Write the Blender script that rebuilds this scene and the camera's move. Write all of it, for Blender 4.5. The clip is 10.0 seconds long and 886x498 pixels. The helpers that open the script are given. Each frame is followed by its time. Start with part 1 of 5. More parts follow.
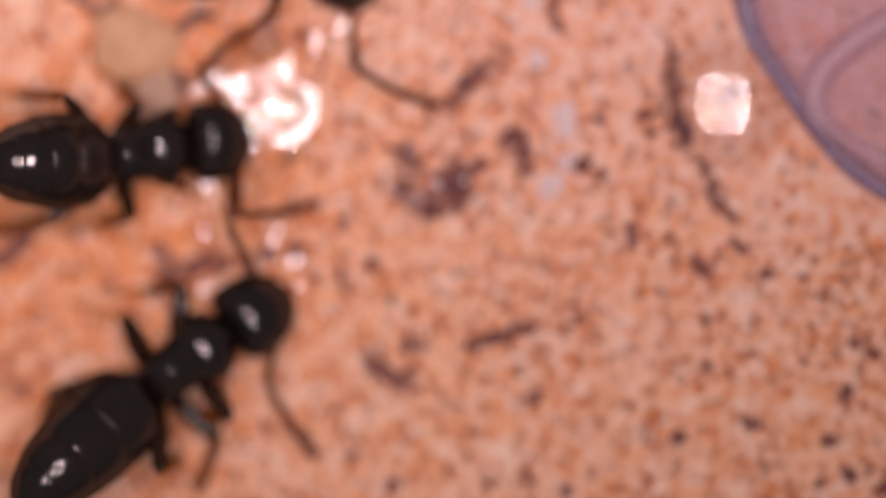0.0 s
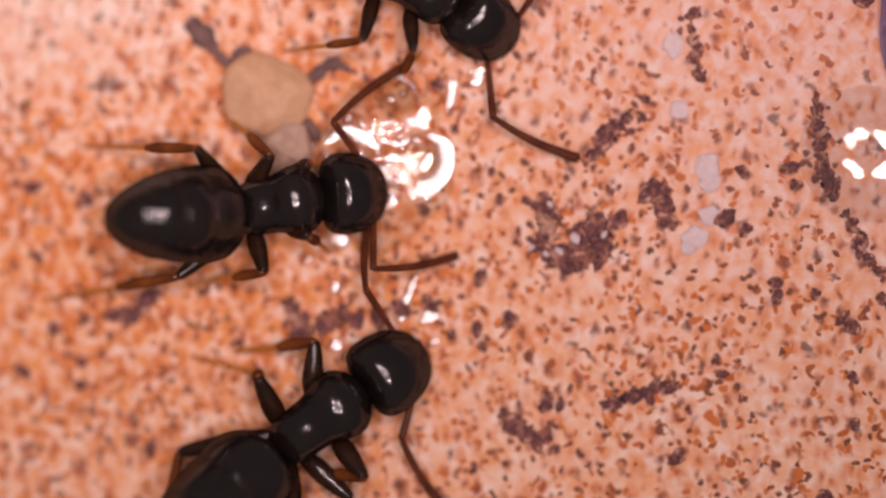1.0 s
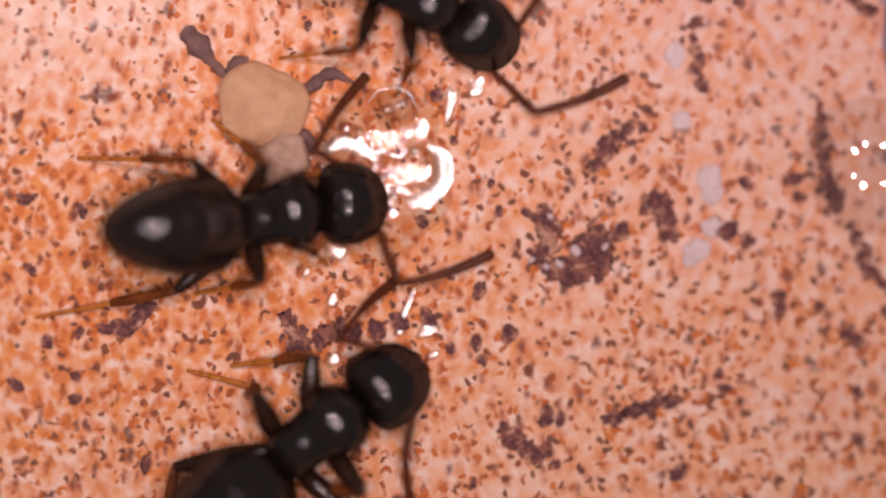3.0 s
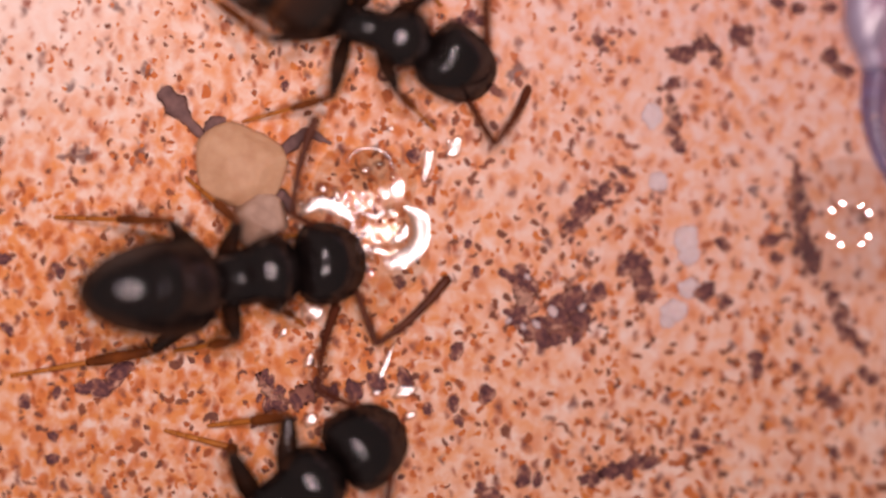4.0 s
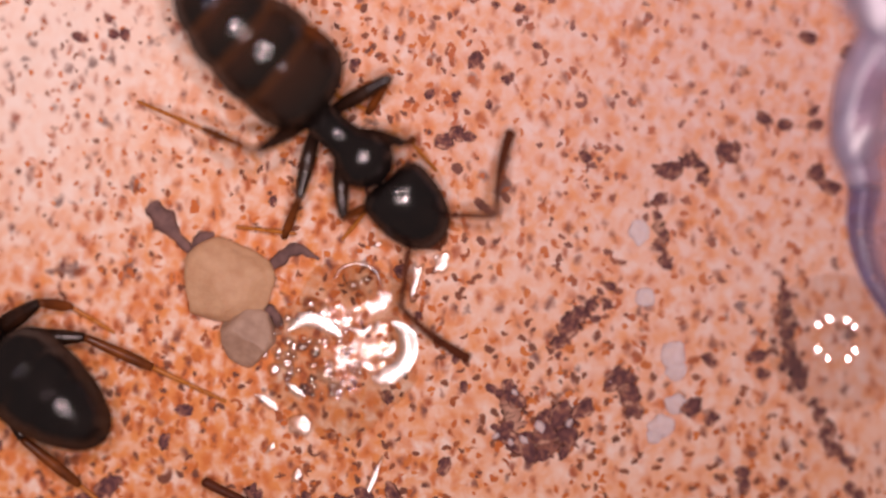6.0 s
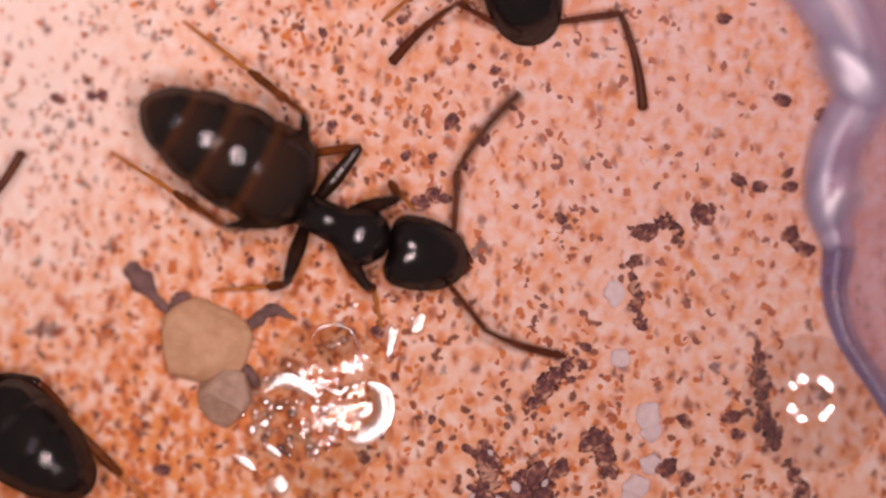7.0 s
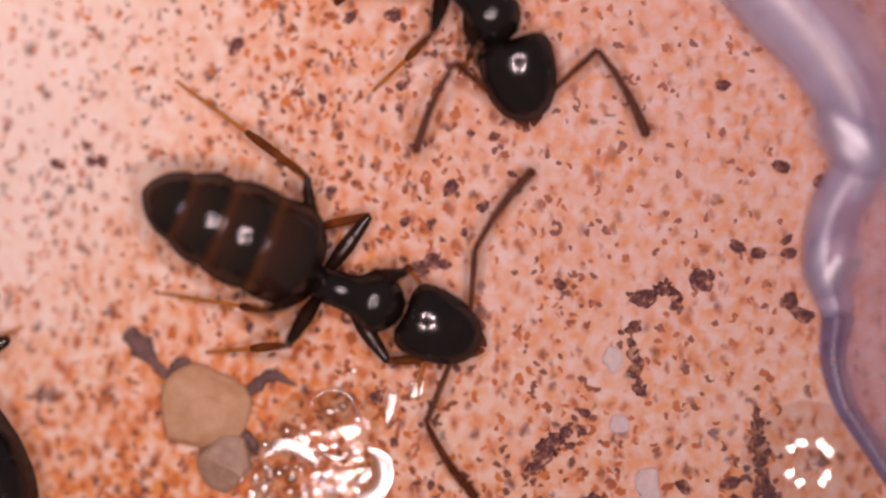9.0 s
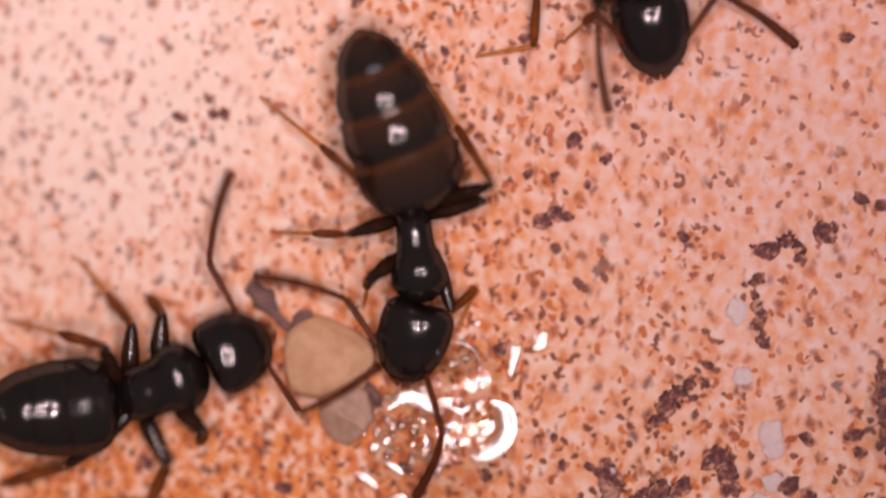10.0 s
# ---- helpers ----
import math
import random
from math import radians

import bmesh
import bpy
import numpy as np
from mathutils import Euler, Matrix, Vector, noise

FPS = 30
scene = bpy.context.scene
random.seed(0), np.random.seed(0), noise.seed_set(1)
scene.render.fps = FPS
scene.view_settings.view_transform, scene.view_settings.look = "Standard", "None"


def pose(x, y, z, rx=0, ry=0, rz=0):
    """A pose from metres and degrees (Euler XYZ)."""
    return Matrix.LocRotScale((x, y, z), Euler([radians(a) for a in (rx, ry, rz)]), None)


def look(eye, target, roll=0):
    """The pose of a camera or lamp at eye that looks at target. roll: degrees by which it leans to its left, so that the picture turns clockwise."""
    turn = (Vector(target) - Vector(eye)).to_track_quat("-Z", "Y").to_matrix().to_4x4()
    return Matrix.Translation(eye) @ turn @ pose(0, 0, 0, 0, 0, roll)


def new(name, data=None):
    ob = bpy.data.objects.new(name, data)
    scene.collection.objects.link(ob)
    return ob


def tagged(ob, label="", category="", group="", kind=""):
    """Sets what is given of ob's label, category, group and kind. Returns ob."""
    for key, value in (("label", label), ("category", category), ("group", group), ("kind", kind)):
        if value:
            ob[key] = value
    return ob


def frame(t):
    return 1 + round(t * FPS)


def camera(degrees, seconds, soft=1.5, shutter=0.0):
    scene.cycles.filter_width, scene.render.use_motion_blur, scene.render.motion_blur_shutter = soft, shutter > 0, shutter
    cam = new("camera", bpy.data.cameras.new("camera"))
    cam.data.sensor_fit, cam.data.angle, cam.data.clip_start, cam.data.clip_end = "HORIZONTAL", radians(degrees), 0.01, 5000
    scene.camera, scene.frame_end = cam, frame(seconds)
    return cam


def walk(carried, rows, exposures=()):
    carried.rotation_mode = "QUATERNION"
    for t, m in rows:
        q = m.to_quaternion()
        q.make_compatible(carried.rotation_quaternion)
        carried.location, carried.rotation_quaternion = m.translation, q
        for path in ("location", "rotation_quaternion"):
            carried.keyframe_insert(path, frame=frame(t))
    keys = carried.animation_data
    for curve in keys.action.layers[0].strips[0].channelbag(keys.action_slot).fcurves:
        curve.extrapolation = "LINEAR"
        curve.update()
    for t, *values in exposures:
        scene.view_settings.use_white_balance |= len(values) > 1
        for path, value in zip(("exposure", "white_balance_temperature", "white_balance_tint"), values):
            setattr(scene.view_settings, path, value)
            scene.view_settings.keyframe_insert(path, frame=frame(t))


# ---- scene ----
MM = 0.001
TILT = 5

# ---- camera: a hand-held microscope over the plate, leaning a little ----
cam = camera(12, 10.0, 2.6, 0.3)
cam.data.dof.use_dof = True
cam.data.dof.focus_distance = 59.2 * MM
cam.data.dof.aperture_fstop = 22.0
PATH = [
    (0, pose(6.584 * MM, -4.465 * MM, 60.886 * MM, 0, TILT, 0)),
    (0.2, pose(6.207 * MM, -4.195 * MM, 60.686 * MM, 0, TILT, 0)),
    (0.3, pose(5.748 * MM, -4.165 * MM, 60.477 * MM, 0, TILT, 0)),
    (0.5, pose(5.229 * MM, -4.039 * MM, 60.315 * MM, 0, TILT, 0)),
    (0.7, pose(4.931 * MM, -3.928 * MM, 60.128 * MM, 0, TILT, 0)),
    (1, pose(4.491 * MM, -3.680 * MM, 59.535 * MM, 0, TILT, 0)),
    (1.2, pose(4.532 * MM, -3.628 * MM, 59.446 * MM, 0, TILT, 0)),
    (1.5, pose(4.559 * MM, -3.730 * MM, 59.125 * MM, 0, TILT, 0)),
    (2, pose(4.484 * MM, -3.839 * MM, 58.770 * MM, 0, TILT, 0)),
    (2.2, pose(4.500 * MM, -3.731 * MM, 58.772 * MM, 0, TILT, 0)),
    (3.3, pose(4.426 * MM, -3.501 * MM, 58.751 * MM, 0, TILT, 0)),
    (3.5, pose(4.487 * MM, -3.546 * MM, 58.744 * MM, 0, TILT, 0)),
    (3.8, pose(4.519 * MM, -3.310 * MM, 58.737 * MM, 0, TILT, 0)),
    (3.9, pose(4.633 * MM, -2.888 * MM, 58.735 * MM, 0, TILT, 0)),
    (4, pose(4.759 * MM, -2.660 * MM, 58.735 * MM, 0, TILT, 0)),
    (4.2, pose(4.770 * MM, -2.660 * MM, 58.735 * MM, 0, TILT, 0)),
    (4.5, pose(4.650 * MM, -2.395 * MM, 58.740 * MM, 0, TILT, 0)),
    (4.6, pose(4.725 * MM, -2.226 * MM, 58.743 * MM, 0, TILT, 0)),
    (4.8, pose(4.796 * MM, -2.008 * MM, 58.749 * MM, 0, TILT, 0)),
    (5, pose(4.726 * MM, -1.986 * MM, 58.756 * MM, 0, TILT, 0)),
    (5.2, pose(4.746 * MM, -1.891 * MM, 58.765 * MM, 0, TILT, 0)),
    (5.5, pose(4.969 * MM, -1.330 * MM, 58.784 * MM, 0, TILT, 0)),
    (5.7, pose(4.932 * MM, -1.215 * MM, 58.807 * MM, 0, TILT, 0)),
    (6.8, pose(5.208 * MM, -0.303 * MM, 59.106 * MM, 0, TILT, 0)),
    (7, pose(5.303 * MM, -0.186 * MM, 59.126 * MM, 0, TILT, 0)),
    (7.2, pose(5.311 * MM, -0.146 * MM, 59.132 * MM, 0, TILT, 0)),
    (7.5, pose(5.201 * MM, -0.028 * MM, 59.125 * MM, 0, TILT, 0)),
    (7.8, pose(5.297 * MM, -0.057 * MM, 59.109 * MM, 0, TILT, 0)),
    (8, pose(5.354 * MM, 0.128 * MM, 59.102 * MM, 0, TILT, 0)),
    (8.25, pose(5.234 * MM, 0.230 * MM, 59.104 * MM, 0, TILT, 0)),
    (8.5, pose(5.445 * MM, 0.673 * MM, 59.123 * MM, 0, TILT, 0)),
    (8.7, pose(5.377 * MM, 0.649 * MM, 59.151 * MM, 0, TILT, 0)),
    (9, pose(5.322 * MM, 0.743 * MM, 59.207 * MM, 0, TILT, 0)),
    (9.2, pose(5.355 * MM, 0.759 * MM, 59.247 * MM, 0, TILT, 0)),
    (9.4, pose(5.097 * MM, 0.685 * MM, 59.283 * MM, 0, TILT, 0)),
    (9.5, pose(4.843 * MM, 0.500 * MM, 59.300 * MM, 0, TILT, 0)),
    (9.6, pose(4.166 * MM, 0.608 * MM, 59.315 * MM, 0, TILT, 0)),
    (9.7, pose(3.767 * MM, 0.598 * MM, 59.329 * MM, 0, TILT, 0)),
    (9.8, pose(3.546 * MM, 0.508 * MM, 59.341 * MM, 0, TILT, 0)),
    (9.9, pose(3.632 * MM, 0.302 * MM, 59.353 * MM, 0, TILT, 0)),
    (10, pose(3.594 * MM, 0.073 * MM, 59.363 * MM, 0, TILT, 0)),
]
walk(cam, PATH, ((0.0, 0.09), (2.0, 0.07), (3.5, 0.04), (5.0, -0.04), (7.0, -0.09), (8.0, -0.12), (9.0, -0.19), (9.5, -0.15), (10.0, -0.07)))

# ---- light: eight small diodes in a ring round the lens, a dim warm room ----
world = bpy.data.worlds.new("room")
scene.world = world
world.use_nodes = True
world.node_tree.nodes["Background"].inputs["Color"].default_value = (0.95, 0.80, 0.78, 1)
world.node_tree.nodes["Background"].inputs["Strength"].default_value = 0.12

LED_WATTS = 0.00046
RING = pose(5.0 * MM, -0.6 * MM, 60.0 * MM, 0, TILT, 0)
for angle in (32, 60, 106, 141, -31, -58, -115, -151):
    led = bpy.data.lights.new("ring_diode", "AREA")
    led.shape, led.size, led.energy = "DISK", 2.7 * MM, LED_WATTS
    led.color = (1.0, 0.757, 0.762)
    led.spread = radians(54)
    ob = new("ring_diode", led)
    a = radians(angle)
    seat = (RING @ Matrix.Translation((14.0 * MM * math.cos(a), 14.0 * MM * math.sin(a), 0))).translation
    ob.matrix_world = look(seat, (-6.5 * MM, 6.0 * MM, 0))


# ---- materials ----
class Nodes:
    """A small wrapper to write node materials in few lines."""

    def __init__(self, name):
        self.mat = bpy.data.materials.new(name)
        self.mat.use_nodes = True
        self.tree = self.mat.node_tree
        self.shader = self.tree.nodes["Principled BSDF"]
        self.out = self.tree.nodes["Material Output"]
        self.coord = self.tree.nodes.new("ShaderNodeTexCoord")
        self.mm = self.tree.nodes.new("ShaderNodeVectorMath")
        self.mm.operation = "SCALE"
        self.mm.inputs["Scale"].default_value = 1000.0
        self.link(self.coord.outputs["Object"], self.mm.inputs[0])
        self.place = self.mm.outputs[0]

    def link(self, a, b):
        self.tree.links.new(a, b)

    def node(self, kind, **values):
        n = self.tree.nodes.new(kind)
        for key, value in values.items():
            sock = n.inputs[key.replace("_", " ")]
            if hasattr(value, "is_output"):
                self.link(value, sock)
            else:
                sock.default_value = value
        return n

    def noise(self, scale, detail=3.0, rough=0.55, vector=None, distortion=0.0):
        return self.node("ShaderNodeTexNoise", Vector=vector or self.place, Scale=scale, Detail=detail, Roughness=rough, Distortion=distortion).outputs["Fac"]

    def voronoi(self, scale, vector=None, randomness=1.0, flat=False):
        n = self.node("ShaderNodeTexVoronoi", Vector=vector or self.place, Scale=scale, Randomness=randomness)
        n.voronoi_dimensions = "2D" if flat else "3D"
        return n

    def warp(self, amount, scale):
        n = self.node("ShaderNodeTexNoise", Vector=self.place, Scale=scale, Detail=2.0)
        off = self.node("ShaderNodeVectorMath")
        off.operation = "MULTIPLY_ADD"
        self.link(n.outputs["Color"], off.inputs[0])
        off.inputs[1].default_value = (amount,) * 3
        self.link(self.place, off.inputs[2])
        return off.outputs[0]

    def ramp(self, fac, *stops):
        n = self.tree.nodes.new("ShaderNodeValToRGB")
        self.link(fac, n.inputs["Fac"])
        while len(n.color_ramp.elements) < len(stops):
            n.color_ramp.elements.new(0.5)
        for e, (at, c) in zip(n.color_ramp.elements, stops):
            e.position, e.color = at, (c, c, c, 1) if isinstance(c, (int, float)) else (*c, 1)
        return n.outputs["Color"]

    def math(self, op, a, b=0.0):
        n = self.tree.nodes.new("ShaderNodeMath")
        n.operation = op
        for sock, v in zip(n.inputs, (a, b)):
            if hasattr(v, "is_output"):
                self.link(v, sock)
            else:
                sock.default_value = v
        return n.outputs[0]

    def mix(self, fac, a, b):
        n = self.tree.nodes.new("ShaderNodeMix")
        n.data_type = "RGBA"
        for sock, v in ((n.inputs[0], fac), (n.inputs[6], a), (n.inputs[7], b)):
            if hasattr(v, "is_output"):
                self.link(v, sock)
            else:
                sock.default_value = v if isinstance(v, float) else (*v, 1)
        return n.outputs[2]

    def bump(self, height, strength, depth):
        n = self.node("ShaderNodeBump", Strength=strength, Distance=depth * MM, Height=height)
        self.link(n.outputs[0], self.shader.inputs["Normal"])

    def set(self, **values):
        for key, value in values.items():
            sock = self.shader.inputs[key.replace("_", " ")]
            if hasattr(value, "is_output"):
                self.link(value, sock)
            else:
                sock.default_value = (*value, 1) if key == "Base_Color" else value
        return self


def lacquer(n, gloss, rough, relief):
    """A thin even shine over the dull pigment below."""
    n.set(Specular_IOR_Level=0.0, Roughness=0.7)
    shine = n.node("ShaderNodeBsdfGlossy", Roughness=rough)
    skin = n.node("ShaderNodeMixShader", Fac=gloss)
    n.link(n.shader.outputs[0], skin.inputs[1])
    n.link(shine.outputs[0], skin.inputs[2])
    n.link(skin.outputs[0], n.out.inputs["Surface"])
    fine = n.node("ShaderNodeBump", Strength=0.14, Distance=0.003 * MM, Height=relief)
    n.link(fine.outputs[0], shine.inputs["Normal"])
    return n.mat


def cuticle(name, dark, warm, rough=0.12, gloss=0.5):
    """Ant cuticle: shiny dark chitin with fine netted relief and a little pigment."""
    n = Nodes(name)
    spots = n.noise(3.0, 4.0)
    n.set(Base_Color=n.mix(n.ramp(spots, (0.35, 0.0), (0.7, 1.0)), dark, warm))
    net = n.voronoi(42.0).outputs["Distance"]
    hair = n.noise(60.0, 2.0)
    rub = n.math("ADD", n.math("MULTIPLY", n.noise(9.0, 3.0), 0.10), rough - 0.05)
    return lacquer(n, 0.15 * gloss, rub, n.math("ADD", net, n.math("MULTIPLY", hair, 0.7)))


def plate_ground():
    """Pale pink plate crowded with soft orange blots and red-brown or purplish specks."""
    n = Nodes("speckled_plate")
    wide = n.noise(0.28, 3.0)
    mid = n.noise(2.2, 3.0)
    paste = n.mix(n.ramp(mid, (0.36, 0.0), (0.64, 1.0)), (0.89, 0.505, 0.325), (0.93, 0.725, 0.615))
    # a bleached patch towards one corner
    apart = n.node("ShaderNodeVectorMath")
    apart.operation = "DISTANCE"
    n.link(n.place, apart.inputs[0])
    apart.inputs[1].default_value = (-6.6, 2.6, 0.0)
    reach = n.math("ADD", n.math("MULTIPLY", apart.outputs["Value"], 0.115), n.math("MULTIPLY", wide, 0.5))
    bleach = n.ramp(reach, (0.46, 1.0), (0.90, 0.0))
    paste = n.mix(n.math("MULTIPLY", bleach, 0.85), paste, (0.875, 0.735, 0.66))
    # pinker plaster towards the plastic rim, also darkened for the weaker light there
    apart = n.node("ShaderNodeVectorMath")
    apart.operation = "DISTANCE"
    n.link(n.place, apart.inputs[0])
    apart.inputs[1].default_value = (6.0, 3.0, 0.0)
    dim_blush = n.ramp(n.math("ADD", n.math("MULTIPLY", apart.outputs["Value"], 0.085), n.math("MULTIPLY", wide, 0.3)), (0.42, 1.0), (1.0, 0.0))
    paste = n.mix(n.math("MULTIPLY", dim_blush, 0.8), paste, (0.80, 0.56, 0.535))
    # streaks along one way, as of a dragged surface
    pull = n.node("ShaderNodeMapping", Vector=n.place, Scale=(0.6, 7.0, 1.0), Rotation=(0, 0, radians(10)))
    streak = n.ramp(n.noise(1.0, 3.0, vector=pull.outputs[0]), (0.5, 0.0), (0.7, 1.0))
    paste = n.mix(n.math("MULTIPLY", streak, 0.22), paste, (0.90, 0.74, 0.68))
    rest = n.math("SUBTRACT", 1.0, n.math("MULTIPLY", bleach, 0.85))
    # deeper pigment towards the other side of the plate
    apart = n.node("ShaderNodeVectorMath")
    apart.operation = "DISTANCE"
    n.link(n.place, apart.inputs[0])
    apart.inputs[1].default_value = (-5.2, -2.6, 0.0)
    depth = n.math("ADD", n.math("MULTIPLY", apart.outputs["Value"], 0.10), n.math("MULTIPLY", wide, 0.4))
    drift = n.math("ADD", n.math("MULTIPLY", n.ramp(n.noise(0.8, 3.0), (0.30, 0.52), (0.62, 0.94)), 1.0), n.ramp(depth, (0.32, 1.05), (0.85, 0.05)))
    strong = n.math("MULTIPLY", rest, drift)
    # soft orange wash in blots
    blot = n.ramp(n.noise(5.2, 2.0, 0.5, n.warp(0.10, 7.5)), (0.36, 0.0), (0.68, 1.0))
    colour = n.mix(n.math("MULTIPLY", n.math("MULTIPLY", blot, strong), 0.80), paste, (0.80, 0.31, 0.10))

    # the specks thin out and pale towards the plastic rim
    apart = n.node("ShaderNodeVectorMath")
    apart.operation = "DISTANCE"
    n.link(n.place, apart.inputs[0])
    apart.inputs[1].default_value = (4.5, 2.5, 0.0)
    clean = n.math("ADD", n.math("MULTIPLY", apart.outputs["Value"], 0.12), n.math("MULTIPLY", n.noise(0.9, 3.0), 0.5))
    crowd = n.math("SUBTRACT", n.ramp(clean, (0.38, 0.42), (1.0, 0.98)), n.math("MULTIPLY", bleach, 0.10))

    def layer(scale, stretch, turn, shift):
        bent = n.node("ShaderNodeMapping", Vector=n.warp(0.21, 5.5), Scale=(1.0, stretch, 1.0), Rotation=(0, 0, radians(turn)), Location=shift)
        cell = n.voronoi(scale, bent.outputs[0], 1.0, True)
        own = n.node("ShaderNodeSeparateColor", Color=cell.outputs["Color"])
        return cell.outputs["Distance"], own.outputs

    def dab(colour, far, size, soft, amount, paint):
        spot = n.ramp(n.math("SUBTRACT", size, far), (0.0, 0.0), (soft, 1.0))
        return n.mix(n.math("MULTIPLY", spot, amount), colour, paint)

    for scale, stretch, turn, shift in ((4.1, 0.62, 20, (0.13, 7.1, 0.0)), (4.7, 0.66, 105, (4.7, 2.3, 0.0))):
        far, own = layer(scale, stretch, turn, shift)
        # an orange halo, then the speck in it
        halo = n.math("ADD", 0.20, n.math("MULTIPLY", own[0], 0.36))
        colour = dab(colour, far, halo, 0.36, n.math("MULTIPLY", strong, n.math("ADD", 0.20, n.math("MULTIPLY", crowd, 0.42))), (0.69, 0.205, 0.055))
        red = n.ramp(own[2], (0.40, 0.0), (0.60, 1.0))
        paint = n.mix(red, (0.125, 0.047, 0.054), (0.34, 0.065, 0.022))
        size = n.math("SUBTRACT", n.math("MULTIPLY", own[1], 0.42), 0.06)
        colour = dab(colour, far, size, 0.26, n.math("MULTIPLY", crowd, 0.85), paint)
    # a few larger purple-brown stains
    stain = n.ramp(n.noise(2.1, 2.5, 0.6, n.warp(0.16, 5.0), 0.15), (0.655, 0.0), (0.71, 1.0))
    colour = n.mix(n.math("MULTIPLY", stain, 0.75), colour, (0.10, 0.040, 0.045))
    n.set(Base_Color=colour, Roughness=0.62, Specular_IOR_Level=0.2)
    rise = n.math("ADD", n.noise(6.0, 4.0), n.math("MULTIPLY", n.noise(22.0, 3.0), 0.4))
    n.bump(rise, 0.35, 0.05)
    return n.mat


def stony(name, a, b, rough=0.6, coarse=4.0, through_light=0.0):
    n = Nodes(name)
    n.set(Base_Color=n.mix(n.ramp(n.noise(coarse, 4.0), (0.3, 0.0), (0.7, 1.0)), a, b), Roughness=rough)
    if through_light:
        n.set(Subsurface_Weight=through_light, Subsurface_Scale=0.25 * MM, Subsurface_Radius=(1.0, 0.7, 0.5))
    n.bump(n.noise(coarse * 5, 4.0), 0.4, 0.03)
    return n.mat


def clear(name, tint, gloss, rough, cloud=0.0, cloud_colour=(0.6, 0.55, 0.7), ripples=0.0):
    """A thin clear body: light goes through tinted, the skin shines."""
    n = Nodes(name)
    t = n.tree
    t.nodes.remove(n.shader)
    see = n.node("ShaderNodeBsdfTransparent", Color=(*tint, 1))
    shine = n.node("ShaderNodeBsdfGlossy", Roughness=rough)
    body = see.outputs[0]
    if cloud:
        haze = n.node("ShaderNodeBsdfDiffuse", Color=(*cloud_colour, 1))
        soft = n.node("ShaderNodeMixShader")
        n.link(n.math("MULTIPLY", n.ramp(n.noise(0.9, 3.0), (0.25, 0.35), (0.75, 1.0)), cloud), soft.inputs[0])
        n.link(see.outputs[0], soft.inputs[1])
        n.link(haze.outputs[0], soft.inputs[2])
        body = soft.outputs[0]
    skin = n.node("ShaderNodeMixShader", Fac=gloss)
    n.link(body, skin.inputs[1])
    n.link(shine.outputs[0], skin.inputs[2])
    n.link(skin.outputs[0], n.out.inputs["Surface"])
    ripple = n.node("ShaderNodeBump", Strength=ripples, Distance=0.02 * MM, Height=n.noise(5.0, 2.0))
    n.link(ripple.outputs[0], shine.inputs["Normal"])
    return n.mat


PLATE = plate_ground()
BLACK = cuticle("black_cuticle", (0.008, 0.006, 0.006), (0.014, 0.009, 0.008))
BROWN = cuticle("brown_cuticle", (0.014, 0.007, 0.005), (0.032, 0.012, 0.006), 0.18, 0.35)


def banded(name):
    """A dark back plate that thins to translucent brown at its rear rim."""
    n = Nodes(name)
    gen = n.node("ShaderNodeSeparateXYZ", Vector=n.coord.outputs["Generated"])
    along = n.math("ADD", gen.outputs[0], n.math("MULTIPLY", n.math("SUBTRACT", n.noise(4.0, 2.0), 0.5), 0.16))
    rim = n.ramp(along, (0.02, (0.095, 0.032, 0.010)), (0.14, (0.040, 0.016, 0.009)), (0.40, (0.030, 0.014, 0.009)), (0.72, (0.015, 0.010, 0.008)))
    n.set(Base_Color=rim)
    return lacquer(n, 0.075, 0.085, n.voronoi(42.0).outputs["Distance"])


BANDED = banded("banded_cuticle")
AMBER = cuticle("amber_membrane", (0.030, 0.012, 0.006), (0.075, 0.026, 0.008), 0.2)
SHANK = cuticle("red_brown_shank", (0.085, 0.024, 0.008), (0.22, 0.062, 0.014), 0.25, 0.2)
TARSUS = cuticle("amber_tarsus", (0.46, 0.15, 0.024), (0.58, 0.22, 0.04), 0.35, 0.2)
EYE = cuticle("eye", (0.012, 0.010, 0.010), (0.02, 0.015, 0.014), 0.16)
JAW = cuticle("rust_jaw", (0.11, 0.030, 0.012), (0.17, 0.05, 0.018), 0.3, 0.2)
FEELER = cuticle("feeler_brown", (0.075, 0.020, 0.010), (0.13, 0.036, 0.016), 0.35, 0.1)


def soil(name, coarse):
    """Dark purple-brown crumb with reddish fringes and a few pale inclusions."""
    n = Nodes(name)
    tone = n.ramp(n.noise(coarse, 2.0, 0.45), (0.28, (0.085, 0.038, 0.044)), (0.46, (0.16, 0.070, 0.072)), (0.58, (0.31, 0.13, 0.095)), (0.68, (0.60, 0.34, 0.25)))
    n.set(Base_Color=tone, Roughness=0.85, Specular_IOR_Level=0.1)
    n.bump(n.noise(coarse * 4, 3.0), 0.2, 0.02)
    return n.mat


